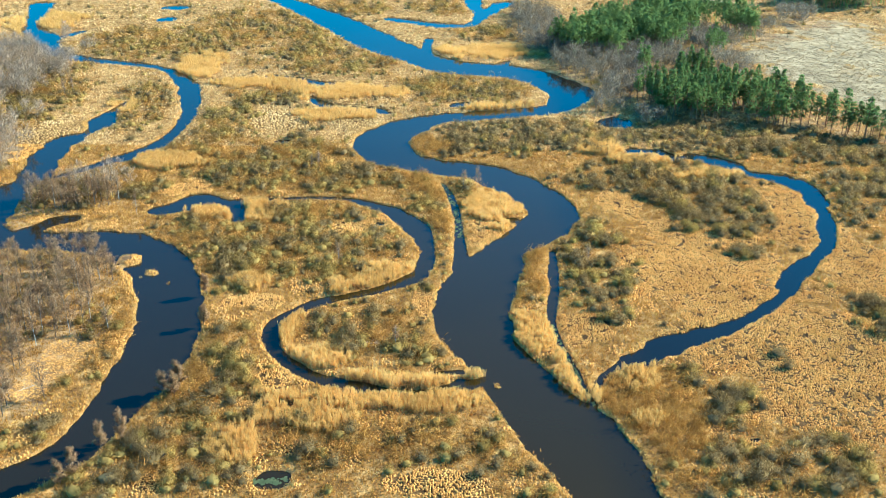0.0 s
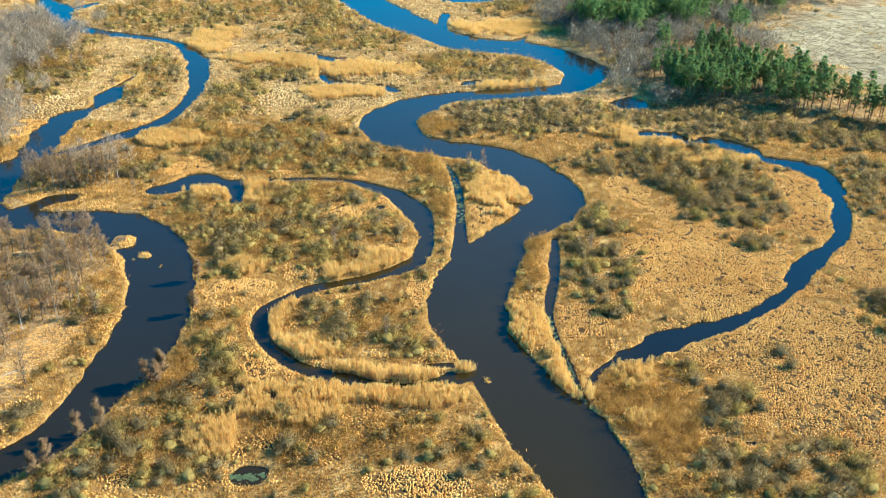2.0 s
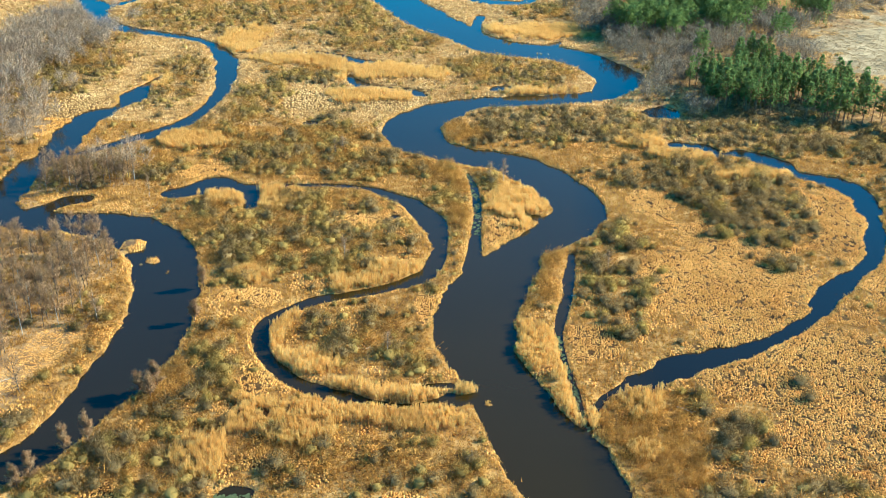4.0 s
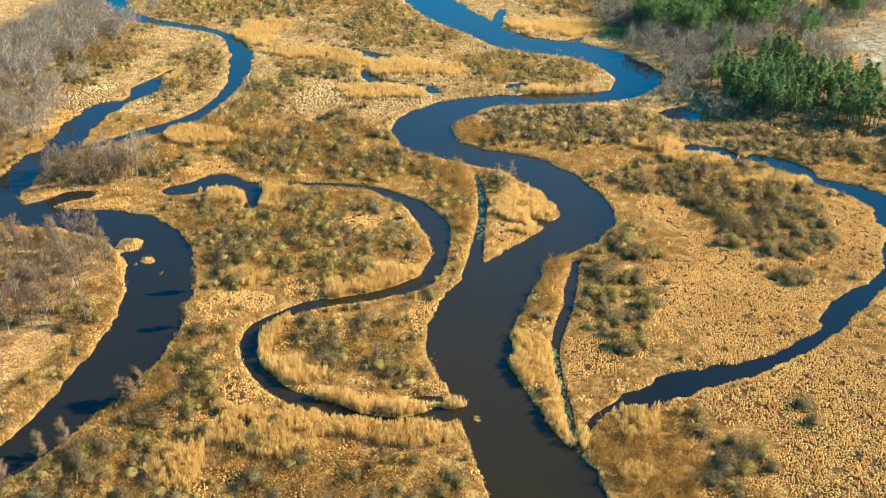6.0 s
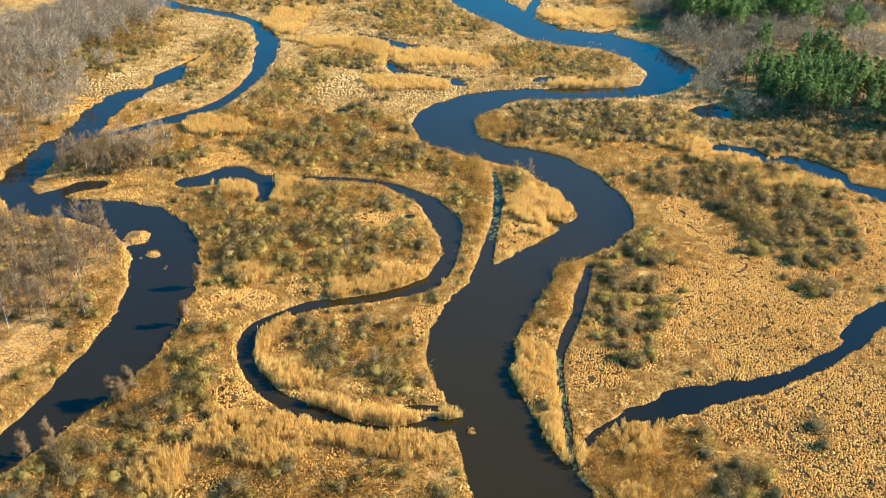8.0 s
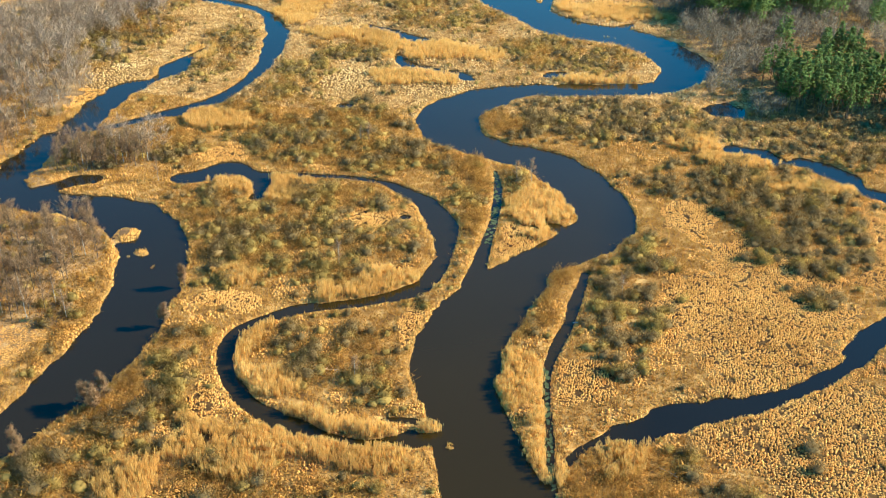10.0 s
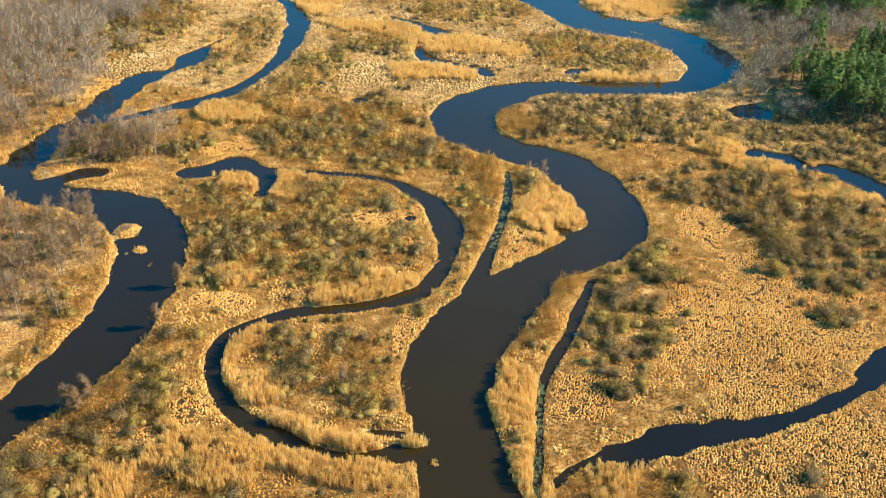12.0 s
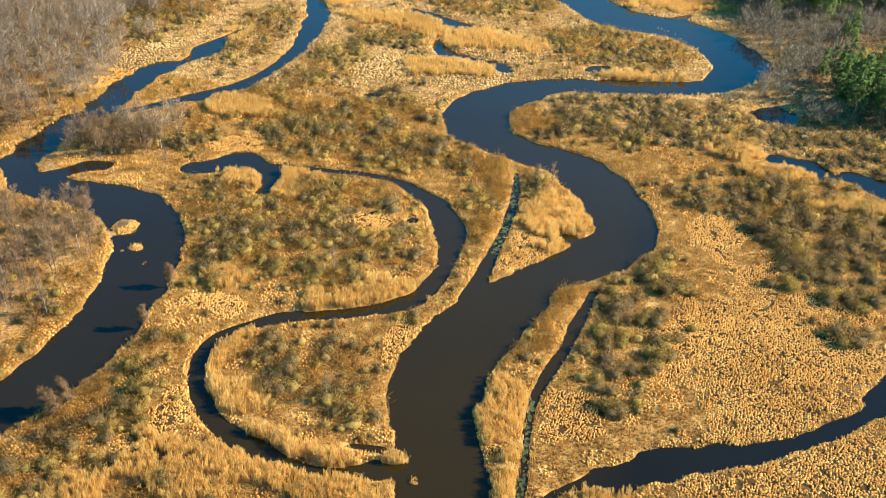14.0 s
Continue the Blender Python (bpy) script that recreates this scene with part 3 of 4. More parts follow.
tagged(water, "still dark peaty river water reflecting blue sky", "water", kind="structure")


# ---- scattering ----
def places(step, x0, x1, y0, y1, jitter=0.9):
    gx, gy = np.meshgrid(np.arange(x0, x1, step), np.arange(y0, y1, step))
    gx = gx + (rng.random(gx.shape) - 0.5) * step * jitter
    gy = gy + (rng.random(gx.shape) - 0.5) * step * jitter
    return gx.ravel(), gy.ravel()


def in_view(x, y):
    """The stretch of the plain that is grown over in detail."""
    return (x > -0.55 * y - 45) & (x < 0.46 * y + 30) & (y > 165)


def strew(name, shapes, x, y, z, size, tall, mat, label, category):
    """Joins many small plants into one mesh: shapes is a list of (corners, triangles) about 1 m across and 1 m high."""
    if not len(x):
        return None
    turn = rng.random(len(x)) * 2 * math.pi
    pick = rng.integers(0, len(shapes), len(x))
    allv, allf, alln, base = [], [], [], 0
    for k, (v, f, *form) in enumerate(shapes):
        who = np.nonzero(pick == k)[0]
        if not len(who):
            continue
        c, s = np.cos(turn[who])[:, None], np.sin(turn[who])[:, None]
        px, py = v[None, :, 0] * size[who, None], v[None, :, 1] * size[who, None]
        out = np.stack([px * c - py * s + x[who, None], px * s + py * c + y[who, None], v[None, :, 2] * tall[who, None] + z[who, None]], -1)
        allv.append(out.reshape(-1, 3))
        for n in form:
            alln.append(np.stack([n[:, 0] * c - n[:, 1] * s, n[:, 0] * s + n[:, 1] * c, n[:, 2] + 0 * c], -1).reshape(-1, 3))
        allf.append((f[None] + base + (np.arange(len(who)) * len(v))[:, None, None]).reshape(-1, 3))
        base += len(who) * len(v)
    ob = sheet(name, np.vstack(allv), np.vstack(allf), mat, normals=np.vstack(alln) if alln else None)
    return tagged(ob, label, category, kind="stuff")


def outward(v, core, noise=0.35):
    """Normals that point away from a crown's heart, a little unruly, so that the crown is shaded as one soft round mass."""
    n = v - np.asarray(core)
    n = n / (np.linalg.norm(n, axis=1, keepdims=True) + 1e-6) + rng.normal(size=v.shape) * noise
    return n / (np.linalg.norm(n, axis=1, keepdims=True) + 1e-6)


def tussock_shape():
    """A shaggy hummock: a steep crooked heart with a ragged crest, and straw that droops from it."""
    v, f = [], []
    long, a0 = 0.75 + 0.7 * rng.random(), rng.random() * 6.283
    for k in range(4):
        a = a0 + 1.5708 * k + rng.normal() * 0.25
        r = 0.36 + 0.16 * rng.random()
        v.append((r * math.cos(a) * long, r * math.sin(a) / long, -0.1))
        r *= 0.65 + 0.3 * rng.random()
        v.append((r * math.cos(a + 0.3) * long, r * math.sin(a + 0.3) / long, 0.35 + 0.4 * rng.random()))
    v.append((rng.normal() * 0.12, rng.normal() * 0.12, 0.8 + 0.2 * rng.random()))
    for k in range(4):
        m = (k + 1) % 4
        f += [(2 * k, 2 * m, 2 * m + 1), (2 * k, 2 * m + 1, 2 * k + 1), (2 * k + 1, 2 * m + 1, 8)]
    for k in range(3):
        a = rng.random() * 6.283
        b, r, z = a + rng.normal() * 0.25, (0.5 + 0.25 * rng.random()), 0.6 + 0.4 * rng.random()
        w = 0.07 + 0.07 * rng.random()
        c, d = math.cos(a), math.sin(a)
        f.append((len(v), len(v) + 1, len(v) + 2))
        v += [(0.12 * c - w * d, 0.12 * d + w * c, z), (r * math.cos(b) * long, r * math.sin(b) / long, 0.3 * rng.random()), (0.12 * c + w * d, 0.12 * d - w * c, z * 0.9)]
    return np.array(v), np.array(f)


def blade_shape(count, spread, lean, width, plume=0.0):
    """A tuft of upright blades; plume: the share of stems that are widest at their tops."""
    v, f = [], []
    for _ in range(count):
        a, r, h = rng.random() * 6.283, spread * math.sqrt(rng.random()), 0.65 + 0.5 * rng.random()
        x, y, b = r * math.cos(a), r * math.sin(a), rng.random() * 6.283
        dx, dy = width * math.cos(b), width * math.sin(b)
        tip = (x + rng.normal() * lean, y + rng.normal() * lean, h)
        f.append((len(v), len(v) + 1, len(v) + 2))
        if rng.random() < plume:
            v += [(x, y, 0.1 * h), (tip[0] - dx * 1.3, tip[1] - dy * 1.3, h), (tip[0] + dx * 1.3, tip[1] + dy * 1.3, h * 0.93)]
        else:
            v += [(x - dx, y - dy, -0.05), (x + dx, y + dy, -0.05), tip]
    return np.array(v), np.array(f)


def twig_dome(count, width, ragged=0.12, length=0.2, heart=True):
    """A leafless bush 1 m across and high: a soft dome with a few low swellings, its skin a fuzz of short fine twigs round dense inner wood."""
    lumps = [(rng.random() * 6.283, 0.3 + 0.7 * rng.random(), 0.10 + 0.2 * rng.random()) for _ in range(6)]

    def skin(a, e):
        swell = 0.82 + sum(h * max(0.0, math.cos(a - b) * math.cos(e) * math.cos(t) + math.sin(e) * math.sin(t)) ** 6 for b, t, h in lumps)
        return np.array([0.46 * math.cos(a) * math.cos(e), 0.46 * math.sin(a) * math.cos(e), 0.82 * math.sin(e)]) * swell

    v, f, form = [], [], []
    for ring, e in enumerate((0.0, 0.7) if heart else ()):
        v += [skin(1.0472 * (k + 0.5 * ring), e) * (0.5 + 0.15 * rng.random()) for k in range(6)]
    if heart:
        v.append(skin(0, 1.5) * 0.62)
        for k in range(6):
            m = (k + 1) % 6
            f += [(k, m, 6 + k), (m, 6 + m, 6 + k), (6 + k, 6 + m, 12)]
        form += [q for q in outward(np.array(v), (0, 0, 0), 0.1)]
    for _ in range(count):
        d = skin(rng.random() * 6.283, math.asin(rng.random() ** 0.85)) * (1 + ragged * rng.normal())
        p = d * (1 - 0.42 * rng.random() ** 1.6)
        way = d / np.linalg.norm(d) * 0.6 + (0, 0, 0.55) + rng.normal(size=3) * 0.4
        way *= length * (0.35 + 0.4 * rng.random()) / np.linalg.norm(way)
        side = np.cross(way, rng.normal(size=3))
        side *= width * (0.6 + 0.8 * rng.random()) / (np.linalg.norm(side) + 1e-6)
        f.append((len(v), len(v) + 1, len(v) + 2))
        v += [p - way, p + way + side, p + way - side * 0.6] if rng.random() < 0.4 else [p - way + side, p - way - side, p + way]
        n = d / (0.46, 0.46, 0.75) + rng.normal(size=3) * 0.32
        form += [n / np.linalg.norm(n)] * 3
    long = 0.85 + 0.35 * rng.random()
    return np.array(v) * (long, 1 / long, 1), np.array(f), np.array(form)


THICKET = THICKET_EAST + THICKET_MIDDLE + THICKET_NORTH
WOODS = BARE_WOOD + PINE_WOOD
tus_shapes = [tussock_shape() for _ in range(14)]
grass_shapes = [blade_shape(5, 0.45, 0.28, 0.13) for _ in range(8)]
fine_shapes = [blade_shape(5, 0.48, 0.26, 0.105) for _ in range(10)]
reed_shapes = [blade_shape(16, 0.5, 0.17, 0.033, 0.5) for _ in range(10)]
TRACK = glide([(161, 640, 1), (164, 602, 1), (164.4, 583, 1), (166.5, 564, 1), (169.8, 547, 1), (172.5, 532, 1), (178, 514, 1), (186, 496, 1), (197, 482, 1), (212, 470, 1), (232, 460, 1)], 3.0)


def off_track(x, y):
    """Metres from the cart track, for places near it."""
    out = np.full(len(x), 99.0)
    near = np.nonzero((x > 150) & (x < 240) & (y > 450) & (y < 650))[0]
    for px, py, _ in TRACK:
        out[near] = np.minimum(out[near], np.hypot(x[near] - px, y[near] - py))
    return out


for belt, (step, y0, y1) in enumerate(((0.84, 165, 430), (1.4, 430, 620), (2.4, 620, 850))):
    X, Y = places(step, -440, 420, y0, y1)
    ok = in_view(X, Y) & (shore(X, Y) > 0.1)
    X, Y = X[ok], Y[ok]
    S, H = shore(X, Y), height(X, Y)
    tus, ree, thi = cover(TUSSOCKS, X, Y, 21), cover(REEDS, X, Y, 23), cover(THICKET, X, Y, 25)
    woo, cle = cover(WOODS, X, Y, 13), cover(CLEARING + PALE_GRASS, X, Y, 11)
    rim = np.clip((3.6 - belt) * chance(X, Y, 7, 27) - 0.9 - S, 0, 1) * (chance(X, Y, 34, 28) > 0.46)
    patch = chance(X, Y, 10, 29) * 0.6 + chance(X, Y, 4, 30) * 0.4
    dice = rng.random(len(X))
    is_reed = (ree > 0.3) & (woo < 0.5)
    is_tus = ~is_reed & (cle < 0.4) & (woo < 0.4) & ((tus > 0.25) | (rim > 0.4) | (patch > np.where(thi > 0.6, 0.6, 0.66)))
    is_tus &= dice < np.where(tus > 0.25, 0.95, 0.72)
    is_grass = ~is_reed & ~is_tus & (tus <= 0.25) & (cle < 0.5) & (dice > 0.12 + 0.4 * woo + 0.3 * thi)
    if not belt:
        sx, sy = places(0.63, -260, 260, y0, y1, 0.8)
        keep = in_view(sx, sy) & (shore(sx, sy) > 0.1)
        sx, sy = sx[keep], sy[keep]
        keep = (cover(TUSSOCKS, sx, sy, 21) > 0.25) & (cover(REEDS, sx, sy, 23) <= 0.3) & (cover(CLEARING + PALE_GRASS, sx, sy, 11) < 0.4) & (cover(WOODS, sx, sy, 13) < 0.4) & (chance(sx, sy, 1.25, 40) > 0.21)
        sx, sy = sx[keep], sy[keep]
        n = len(sx)
        strew("tussock_sedge", tus_shapes, sx, sy, height(sx, sy) - 0.05, 0.55 + 0.34 * rng.random(n), 0.22 + 0.55 * chance(sx, sy, 1.9, 42), STRAW, "shaggy straw-yellow tussock sedge hummocks on wet peat", "sedge")
        is_tus &= tus <= 0.25
    k, n = is_tus, is_tus.sum()
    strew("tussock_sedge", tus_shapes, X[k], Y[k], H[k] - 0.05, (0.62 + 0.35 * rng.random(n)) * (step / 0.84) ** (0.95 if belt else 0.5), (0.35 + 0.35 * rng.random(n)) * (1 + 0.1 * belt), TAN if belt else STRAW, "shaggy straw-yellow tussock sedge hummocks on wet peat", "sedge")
    k, n = is_grass, is_grass.sum()
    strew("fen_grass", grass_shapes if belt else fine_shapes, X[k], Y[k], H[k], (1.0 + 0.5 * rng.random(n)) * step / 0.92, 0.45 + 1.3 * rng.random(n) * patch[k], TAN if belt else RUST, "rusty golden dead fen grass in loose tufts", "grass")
    k = cover(PALE_GRASS, X, Y, 11) > 0.5
    n = k.sum()
    if n:
        strew("flattened_straw", grass_shapes, X[k], Y[k], H[k], 1.3 + 0.5 * rng.random(n), 0.15 + 0.15 * rng.random(n), STRAW, "flattened pale straw in a glade of the wet wood", "grass")
    k = ~is_reed & (cle >= 0.5) & (dice > 0.45) & (X > 0) & (off_track(X, Y) > 2.2)
    n = k.sum()
    strew("meadow_grass", grass_shapes, X[k], Y[k], H[k], (1.1 + 0.5 * rng.random(n)) * step / 0.92, 0.25 + 0.35 * rng.random(n), PALE, "short pale bleached grass on drier ground", "grass")
    k = is_reed
    rx, ry = np.repeat(X[k], 2), np.repeat(Y[k], 2)
    rx, ry = rx + rng.normal(size=len(rx)) * 0.35, ry + rng.normal(size=len(ry)) * 0.35
    keep = chance(rx, ry, 2.4, 32) > 0.2
    rx, ry = rx[keep], ry[keep]
    rt = 1.3 + 1.0 * chance(rx, ry, 1.3, 31) + 0.6 * chance(rx, ry, 5, 45) + 0.5 * rng.random(len(rx))
    strew("reed_bed", reed_shapes, rx, ry, height(rx, ry) - 0.05, (0.9 + 0.4 * rng.random(len(rx))) * step / 0.92, rt, REED, "tall dry golden reeds standing at the water's edge", "reeds")


# A fringe of short blades hides the wet soil of the banks.
ex, ey = places(0.72, -260, 200, 165, 470)
es = shore(ex, ey)
ok = in_view(ex, ey) & (es > 0.03) & (es < 1.7) & (rng.random(len(ex)) < 0.85)
ex, ey = ex[ok], ey[ok]
strew("bank_grass", fine_shapes, ex, ey, height(ex, ey) - 0.03, 0.7 + 0.5 * rng.random(len(ex)), 0.35 + 0.75 * chance(ex, ey, 4, 47) * rng.random(len(ex)) + 0.2 * chance(ex, ey, 9, 48), REED, "straw-coloured grass overhanging the river banks", "grass")


# ---- bushes and trees ----
def part(name, data, parent, label=""):
    ob = new(name, data)
    ob.parent = parent
    return tagged(ob, label)


def as_mesh(name, vf, mat):
    me = fill(bpy.data.meshes.new(name), *vf)
    me.materials.append(mat)
    return me


def rods(list_of_rods, sides=4):
    """Tapered rods: from, to, radius at both ends."""
    v, f = [], []
    for a, b, ra, rb in list_of_rods:
        a, b = np.array(a, float), np.array(b, float)
        d = (b - a) / (np.linalg.norm(b - a) + 1e-6)
        u = np.cross(d, (0.3, 0.9, 0.2))
        u /= np.linalg.norm(u)
        w = np.cross(d, u)
        base = len(v)
        for c, r in ((a, ra), (b, rb)):
            for k in range(sides):
                t = 2 * math.pi * k / sides
                v.append(c + r * (u * math.cos(t) + w * math.sin(t)))
        for k in range(sides):
            m = (k + 1) % sides
            f += [(base + k, base + m, base + sides + m), (base + k, base + sides + m, base + sides + k)]
    return np.array(v), np.array(f)


def willow_bush(mat, label):
    """A bush 1 m across and 1 m high, scaled where it stands."""
    top = tagged(new("willow_bush"), label, "bush")
    part("rootstock", as_mesh("rootstock", rods([((rng.normal() * 0.05, rng.normal() * 0.05, -0.05), (rng.normal() * 0.22, rng.normal() * 0.22, 0.55), 0.02, 0.006) for _ in range(7)], 3), BARK), top, "thin grey stems")
    part("crown", as_mesh("crown", twig_dome(760, 0.0086, 0.1, 0.17), mat), top)
    return top


def bare_tree(h, r, bark, label, name="alder_tree", sprays=26, low=0.25):
    top = tagged(new(name), label, "tree")
    lean = rng.normal(size=2) * 0.03 * h
    tip = np.array([lean[0], lean[1], h * 0.93])
    limbs = [((0, 0, -0.2), tip * 0.5, h * 0.011, h * 0.008), (tip * 0.5, tip, h * 0.008, h * 0.002)]
    v, f = [], []
    for k in range(24):
        z = low + (0.85 - low) * rng.random()
        a, out = rng.random() * 6.283, r * (0.5 + 0.5 * rng.random()) * min(1.0, 1.25 - z)
        p = tip * z
        q = p + np.array([math.cos(a) * out, math.sin(a) * out, h * (0.12 + 0.12 * rng.random())])
        limbs.append((p, q, h * 0.005, h * 0.0015))
        for _ in range(sprays):
            s = p + (q - p) * (0.3 + 0.7 * rng.random())
            d = rng.normal(size=3) * (0.7, 0.7, 0.5) + (math.cos(a) * 0.5, math.sin(a) * 0.5, 0.9)
            e = s + d / np.linalg.norm(d) * h * (0.06 + 0.08 * rng.random())
            side = np.cross(e - s, rng.normal(size=3))
            side *= 0.0045 * h / (np.linalg.norm(side) + 1e-6)
            f.append((len(v), len(v) + 1, len(v) + 2))
            v += [s, e + side * 0.9, e - side * 0.6] if rng.random() < 0.4 else [s + side * 0.8, s - side * 0.8, e]
    trunk = part("trunk", as_mesh("trunk", rods(limbs[:2], 6), bark), top)
    part("branchwork", as_mesh("branchwork", rods(limbs[2:], 4), BARK), trunk)
    part("crown", as_mesh("crown", (np.array(v), np.array(f), outward(np.array(v), tip * 0.35, 0.8)), TWIGS), top, "leafless fine brown twigs")
    return top


def pine_crown(h, r, clumps):
    v, f = [], []
    for _ in range(clumps):
        z = 0.42 + 0.58 * rng.random() ** 0.9
        out = r * (0.25 + 0.85 * math.sin(math.pi * min(1, (1.02 - z) / 0.62) * 0.62)) * math.sqrt(rng.random())
        a = rng.random() * 6.283
        c = np.array([math.cos(a) * out, math.sin(a) * out, h * z - 0.15 * out])
        size = h * 0.042 * (0.7 + 0.7 * rng.random())
        for _ in range(4):
            d1, d2 = rng.normal(size=3), rng.normal(size=3)
            d1[2] *= 0.5
            d1, d2 = d1 / np.linalg.norm(d1) * size, d2 / np.linalg.norm(d2) * size * 0.55
            f.append((len(v), len(v) + 1, len(v) + 2))
            v += [c - d1, c + d1 * 0.6 + d2, c + d1 * 0.6 - d2]
    return np.array(v), np.array(f)


def pine_tree(h, r):
    top = tagged(new("pine_tree"), "tall dark green pine with a bare reddish trunk", "tree")
    limbs = [((0, 0, -0.3), (0, 0, h * 0.55), h * 0.014, h * 0.01), ((0, 0, h * 0.55), (0, 0, h * 0.97), h * 0.01, h * 0.003)]
    for _ in range(9):
        a, z = rng.random() * 6.283, h * (0.4 + 0.5 * rng.random())
        limbs.append(((0, 0, z), (math.cos(a) * r * 0.6, math.sin(a) * r * 0.6, z + 0.05 * h), h * 0.004, h * 0.0015))
    trunk = part("trunk", as_mesh("trunk", rods(limbs[:2], 6), PINE_BARK), top)
    limbs.append(((0, 0, h * 0.39), (0, 0, h * 0.96), h * 0.0025, h * 0.002))
    part("branchwork", as_mesh("branchwork", rods(limbs[2:], 4), PINE_BARK), trunk)
    crown = pine_crown(h, r, 85)
    part("crown", as_mesh("crown", (*crown, outward(crown[0], (0, 0, -0.5 * h), 0.45)), NEEDLES), top)
    return top


def stand(kinds, x, y, scale_of, group):
    """Sets copies of the kinds at places; the originals take the first ones."""
    used = set()
    for i in range(len(x)):
        k = int(rng.integers(0, len(kinds)))
        sx, sz = scale_of(i)
        m = pose(x[i], y[i], float(height(np.array([x[i]]), np.array([y[i]]))[0]) - 0.03, 0, 0, rng.random() * 360)
        kinds[k]["group"] = group
        if k in used:
            ob = copy_thing(kinds[k], m)
        else:
            ob = kinds[k]
            ob.matrix_basis = m
            used.add(k)
        ob.scale = (sx, sx, sz)
    for k, ob in enumerate(kinds):
        if k not in used:
            for o in (*ob.children_recursive, ob):
                bpy.data.objects.remove(o)


# Willow bushes: those near the water bends stand singly, the thickets beyond are joined.
bx, by = places(3.4, -400, 380, 172, 800)
bs = shore(bx, by)
bt = cover(THICKET, bx, by, 25)
open_fen = (cover(TUSSOCKS + REEDS, bx, by, 21) < 0.3) & (cover(CLEARING, bx, by, 11) < 0.2)
scrub = (chance(bx, by, 16, 33) > 0.5) & open_fen
roll = rng.random(len(bx))
ok = in_view(bx, by) & (bs > 1.2) & (cover(PALE_GRASS, bx, by, 11) < 0.3) & ((bt > 0.25) & (roll < np.where(cover(THICKET_EAST, bx, by, 25) > 0.3, 0.78, 0.92)) & (chance(bx, by, 9, 34) > 0.21) | scrub & (roll < 0.25)) & (cover(PINE_WOOD, bx, by, 13) < 0.4) & (cover(GOLDEN_SCRUB, bx, by, 39) < 0.3)
ok &= (by < 560) | (rng.random(len(bx)) < 0.72)
bx, by, bs, bt = bx[ok], by[ok], bs[ok], bt[ok]
br = np.minimum(3.8 + 5.4 * rng.random(len(bx)) ** 1.5, 1.4 + bs * 1.2) * (0.65 + 0.35 * bt)
bh = np.minimum(1.4 + br * (0.26 + 0.2 * rng.random(len(bx))), 1.1 + 0.4 * bs)
# Away from the eastern thickets the willows stand in groups within low golden scrub.
east = cover(THICKET_EAST, bx, by, 25) > 0.3
low = np.where(east, 0.06, 0.18 + 0.5 * (chance(bx, by, 11, 36) > 0.5)) > rng.random(len(bx))
soft = ~low & (rng.random(len(bx)) < np.where(east, 0.10, 0.42))
strew("willow_brush", [twig_dome(180, 0.013, 0.22) for _ in range(14)], bx[soft], by[soft], height(bx[soft], by[soft]) - 0.05, br[soft] * 0.95, bh[soft] * 0.9, OLIVE, "grey-olive leafless willow brush, thick and upright", "bushes")
strew("scrub_brush", [twig_dome(110, 0.0135, 0.35, 0.26, False) for _ in range(12)], bx[low], by[low], height(bx[low], by[low]) - 0.05, br[low] * 1.2, bh[low] * 0.8, SCRUB, "low golden-brown leafless scrub among fen grass", "bushes")
fx, fy = places(2.1, -330, 300, 172, 640)
ok = in_view(fx, fy) & (shore(fx, fy) > 2.0) & (cover(THICKET + BARE_WOOD, fx, fy, 25) > 0.3) & (cover(TUSSOCKS + REEDS, fx, fy, 21) < 0.5) & (cover(PALE_GRASS, fx, fy, 11) < 0.3) & (chance(fx, fy, 5, 37) > 0.24)
ok &= rng.random(len(fx)) < np.where(fy < 440, 0.56, 0.22) * np.where(cover(THICKET_EAST, fx, fy, 25) > 0.3, 0.6, 1.0)
fx, fy = fx[ok], fy[ok]
olive = rng.random(len(fx)) < np.where(cover(THICKET_EAST, fx, fy, 25) > 0.3, 0.7, 0.3 + 0.45 * (chance(fx, fy, 9, 38) > 0.5) * (cover(BARE_WOOD, fx, fy, 13) < 0.3))
for mat, who, name, label in ((SCRUB, ~olive, "undergrowth", "rusty golden leafless undergrowth between willow bushes"), (WILLOW, olive, "willow_regrowth", "low brown-olive willow regrowth between the bushes")):
    n = who.sum()
    strew(name, [twig_dome(44, 0.016, 0.35, 0.32, False) for _ in range(14)], fx[who], fy[who], height(fx[who], fy[who]) - 0.05, 2.3 + 1.7 * rng.random(n), 0.6 + 1.0 * rng.random(n), mat, label, "bushes")
gx, gy = places(1.7, -200, 260, 172, 480)
ok = in_view(gx, gy) & (shore(gx, gy) > 1.6) & (cover(GOLDEN_SCRUB, gx, gy, 39) > 0.3) & (rng.random(len(gx)) < 0.85)
gx, gy = gx[ok], gy[ok]
strew("golden_scrub", [twig_dome(130, 0.0105, 0.3, 0.32, False) for _ in range(14)], gx, gy, height(gx, gy) - 0.05, 2.4 + 1.6 * rng.random(len(gx)), 1.5 + 1.4 * chance(gx, gy, 5, 46) + 0.7 * rng.random(len(gx)), SCRUB, "dense rusty golden leafless scrub beside the river", "bushes")
left = ~low & ~soft
bx, by, br, bh, east = bx[left], by[left], br[left], bh[left], east[left]
single = (oval(bx, by, 75, 320, 62, 95) < 1) | (by < 232)
near = np.nonzero(single)[0][:300]
rest = np.setdiff1d(np.arange(len(bx)), near)
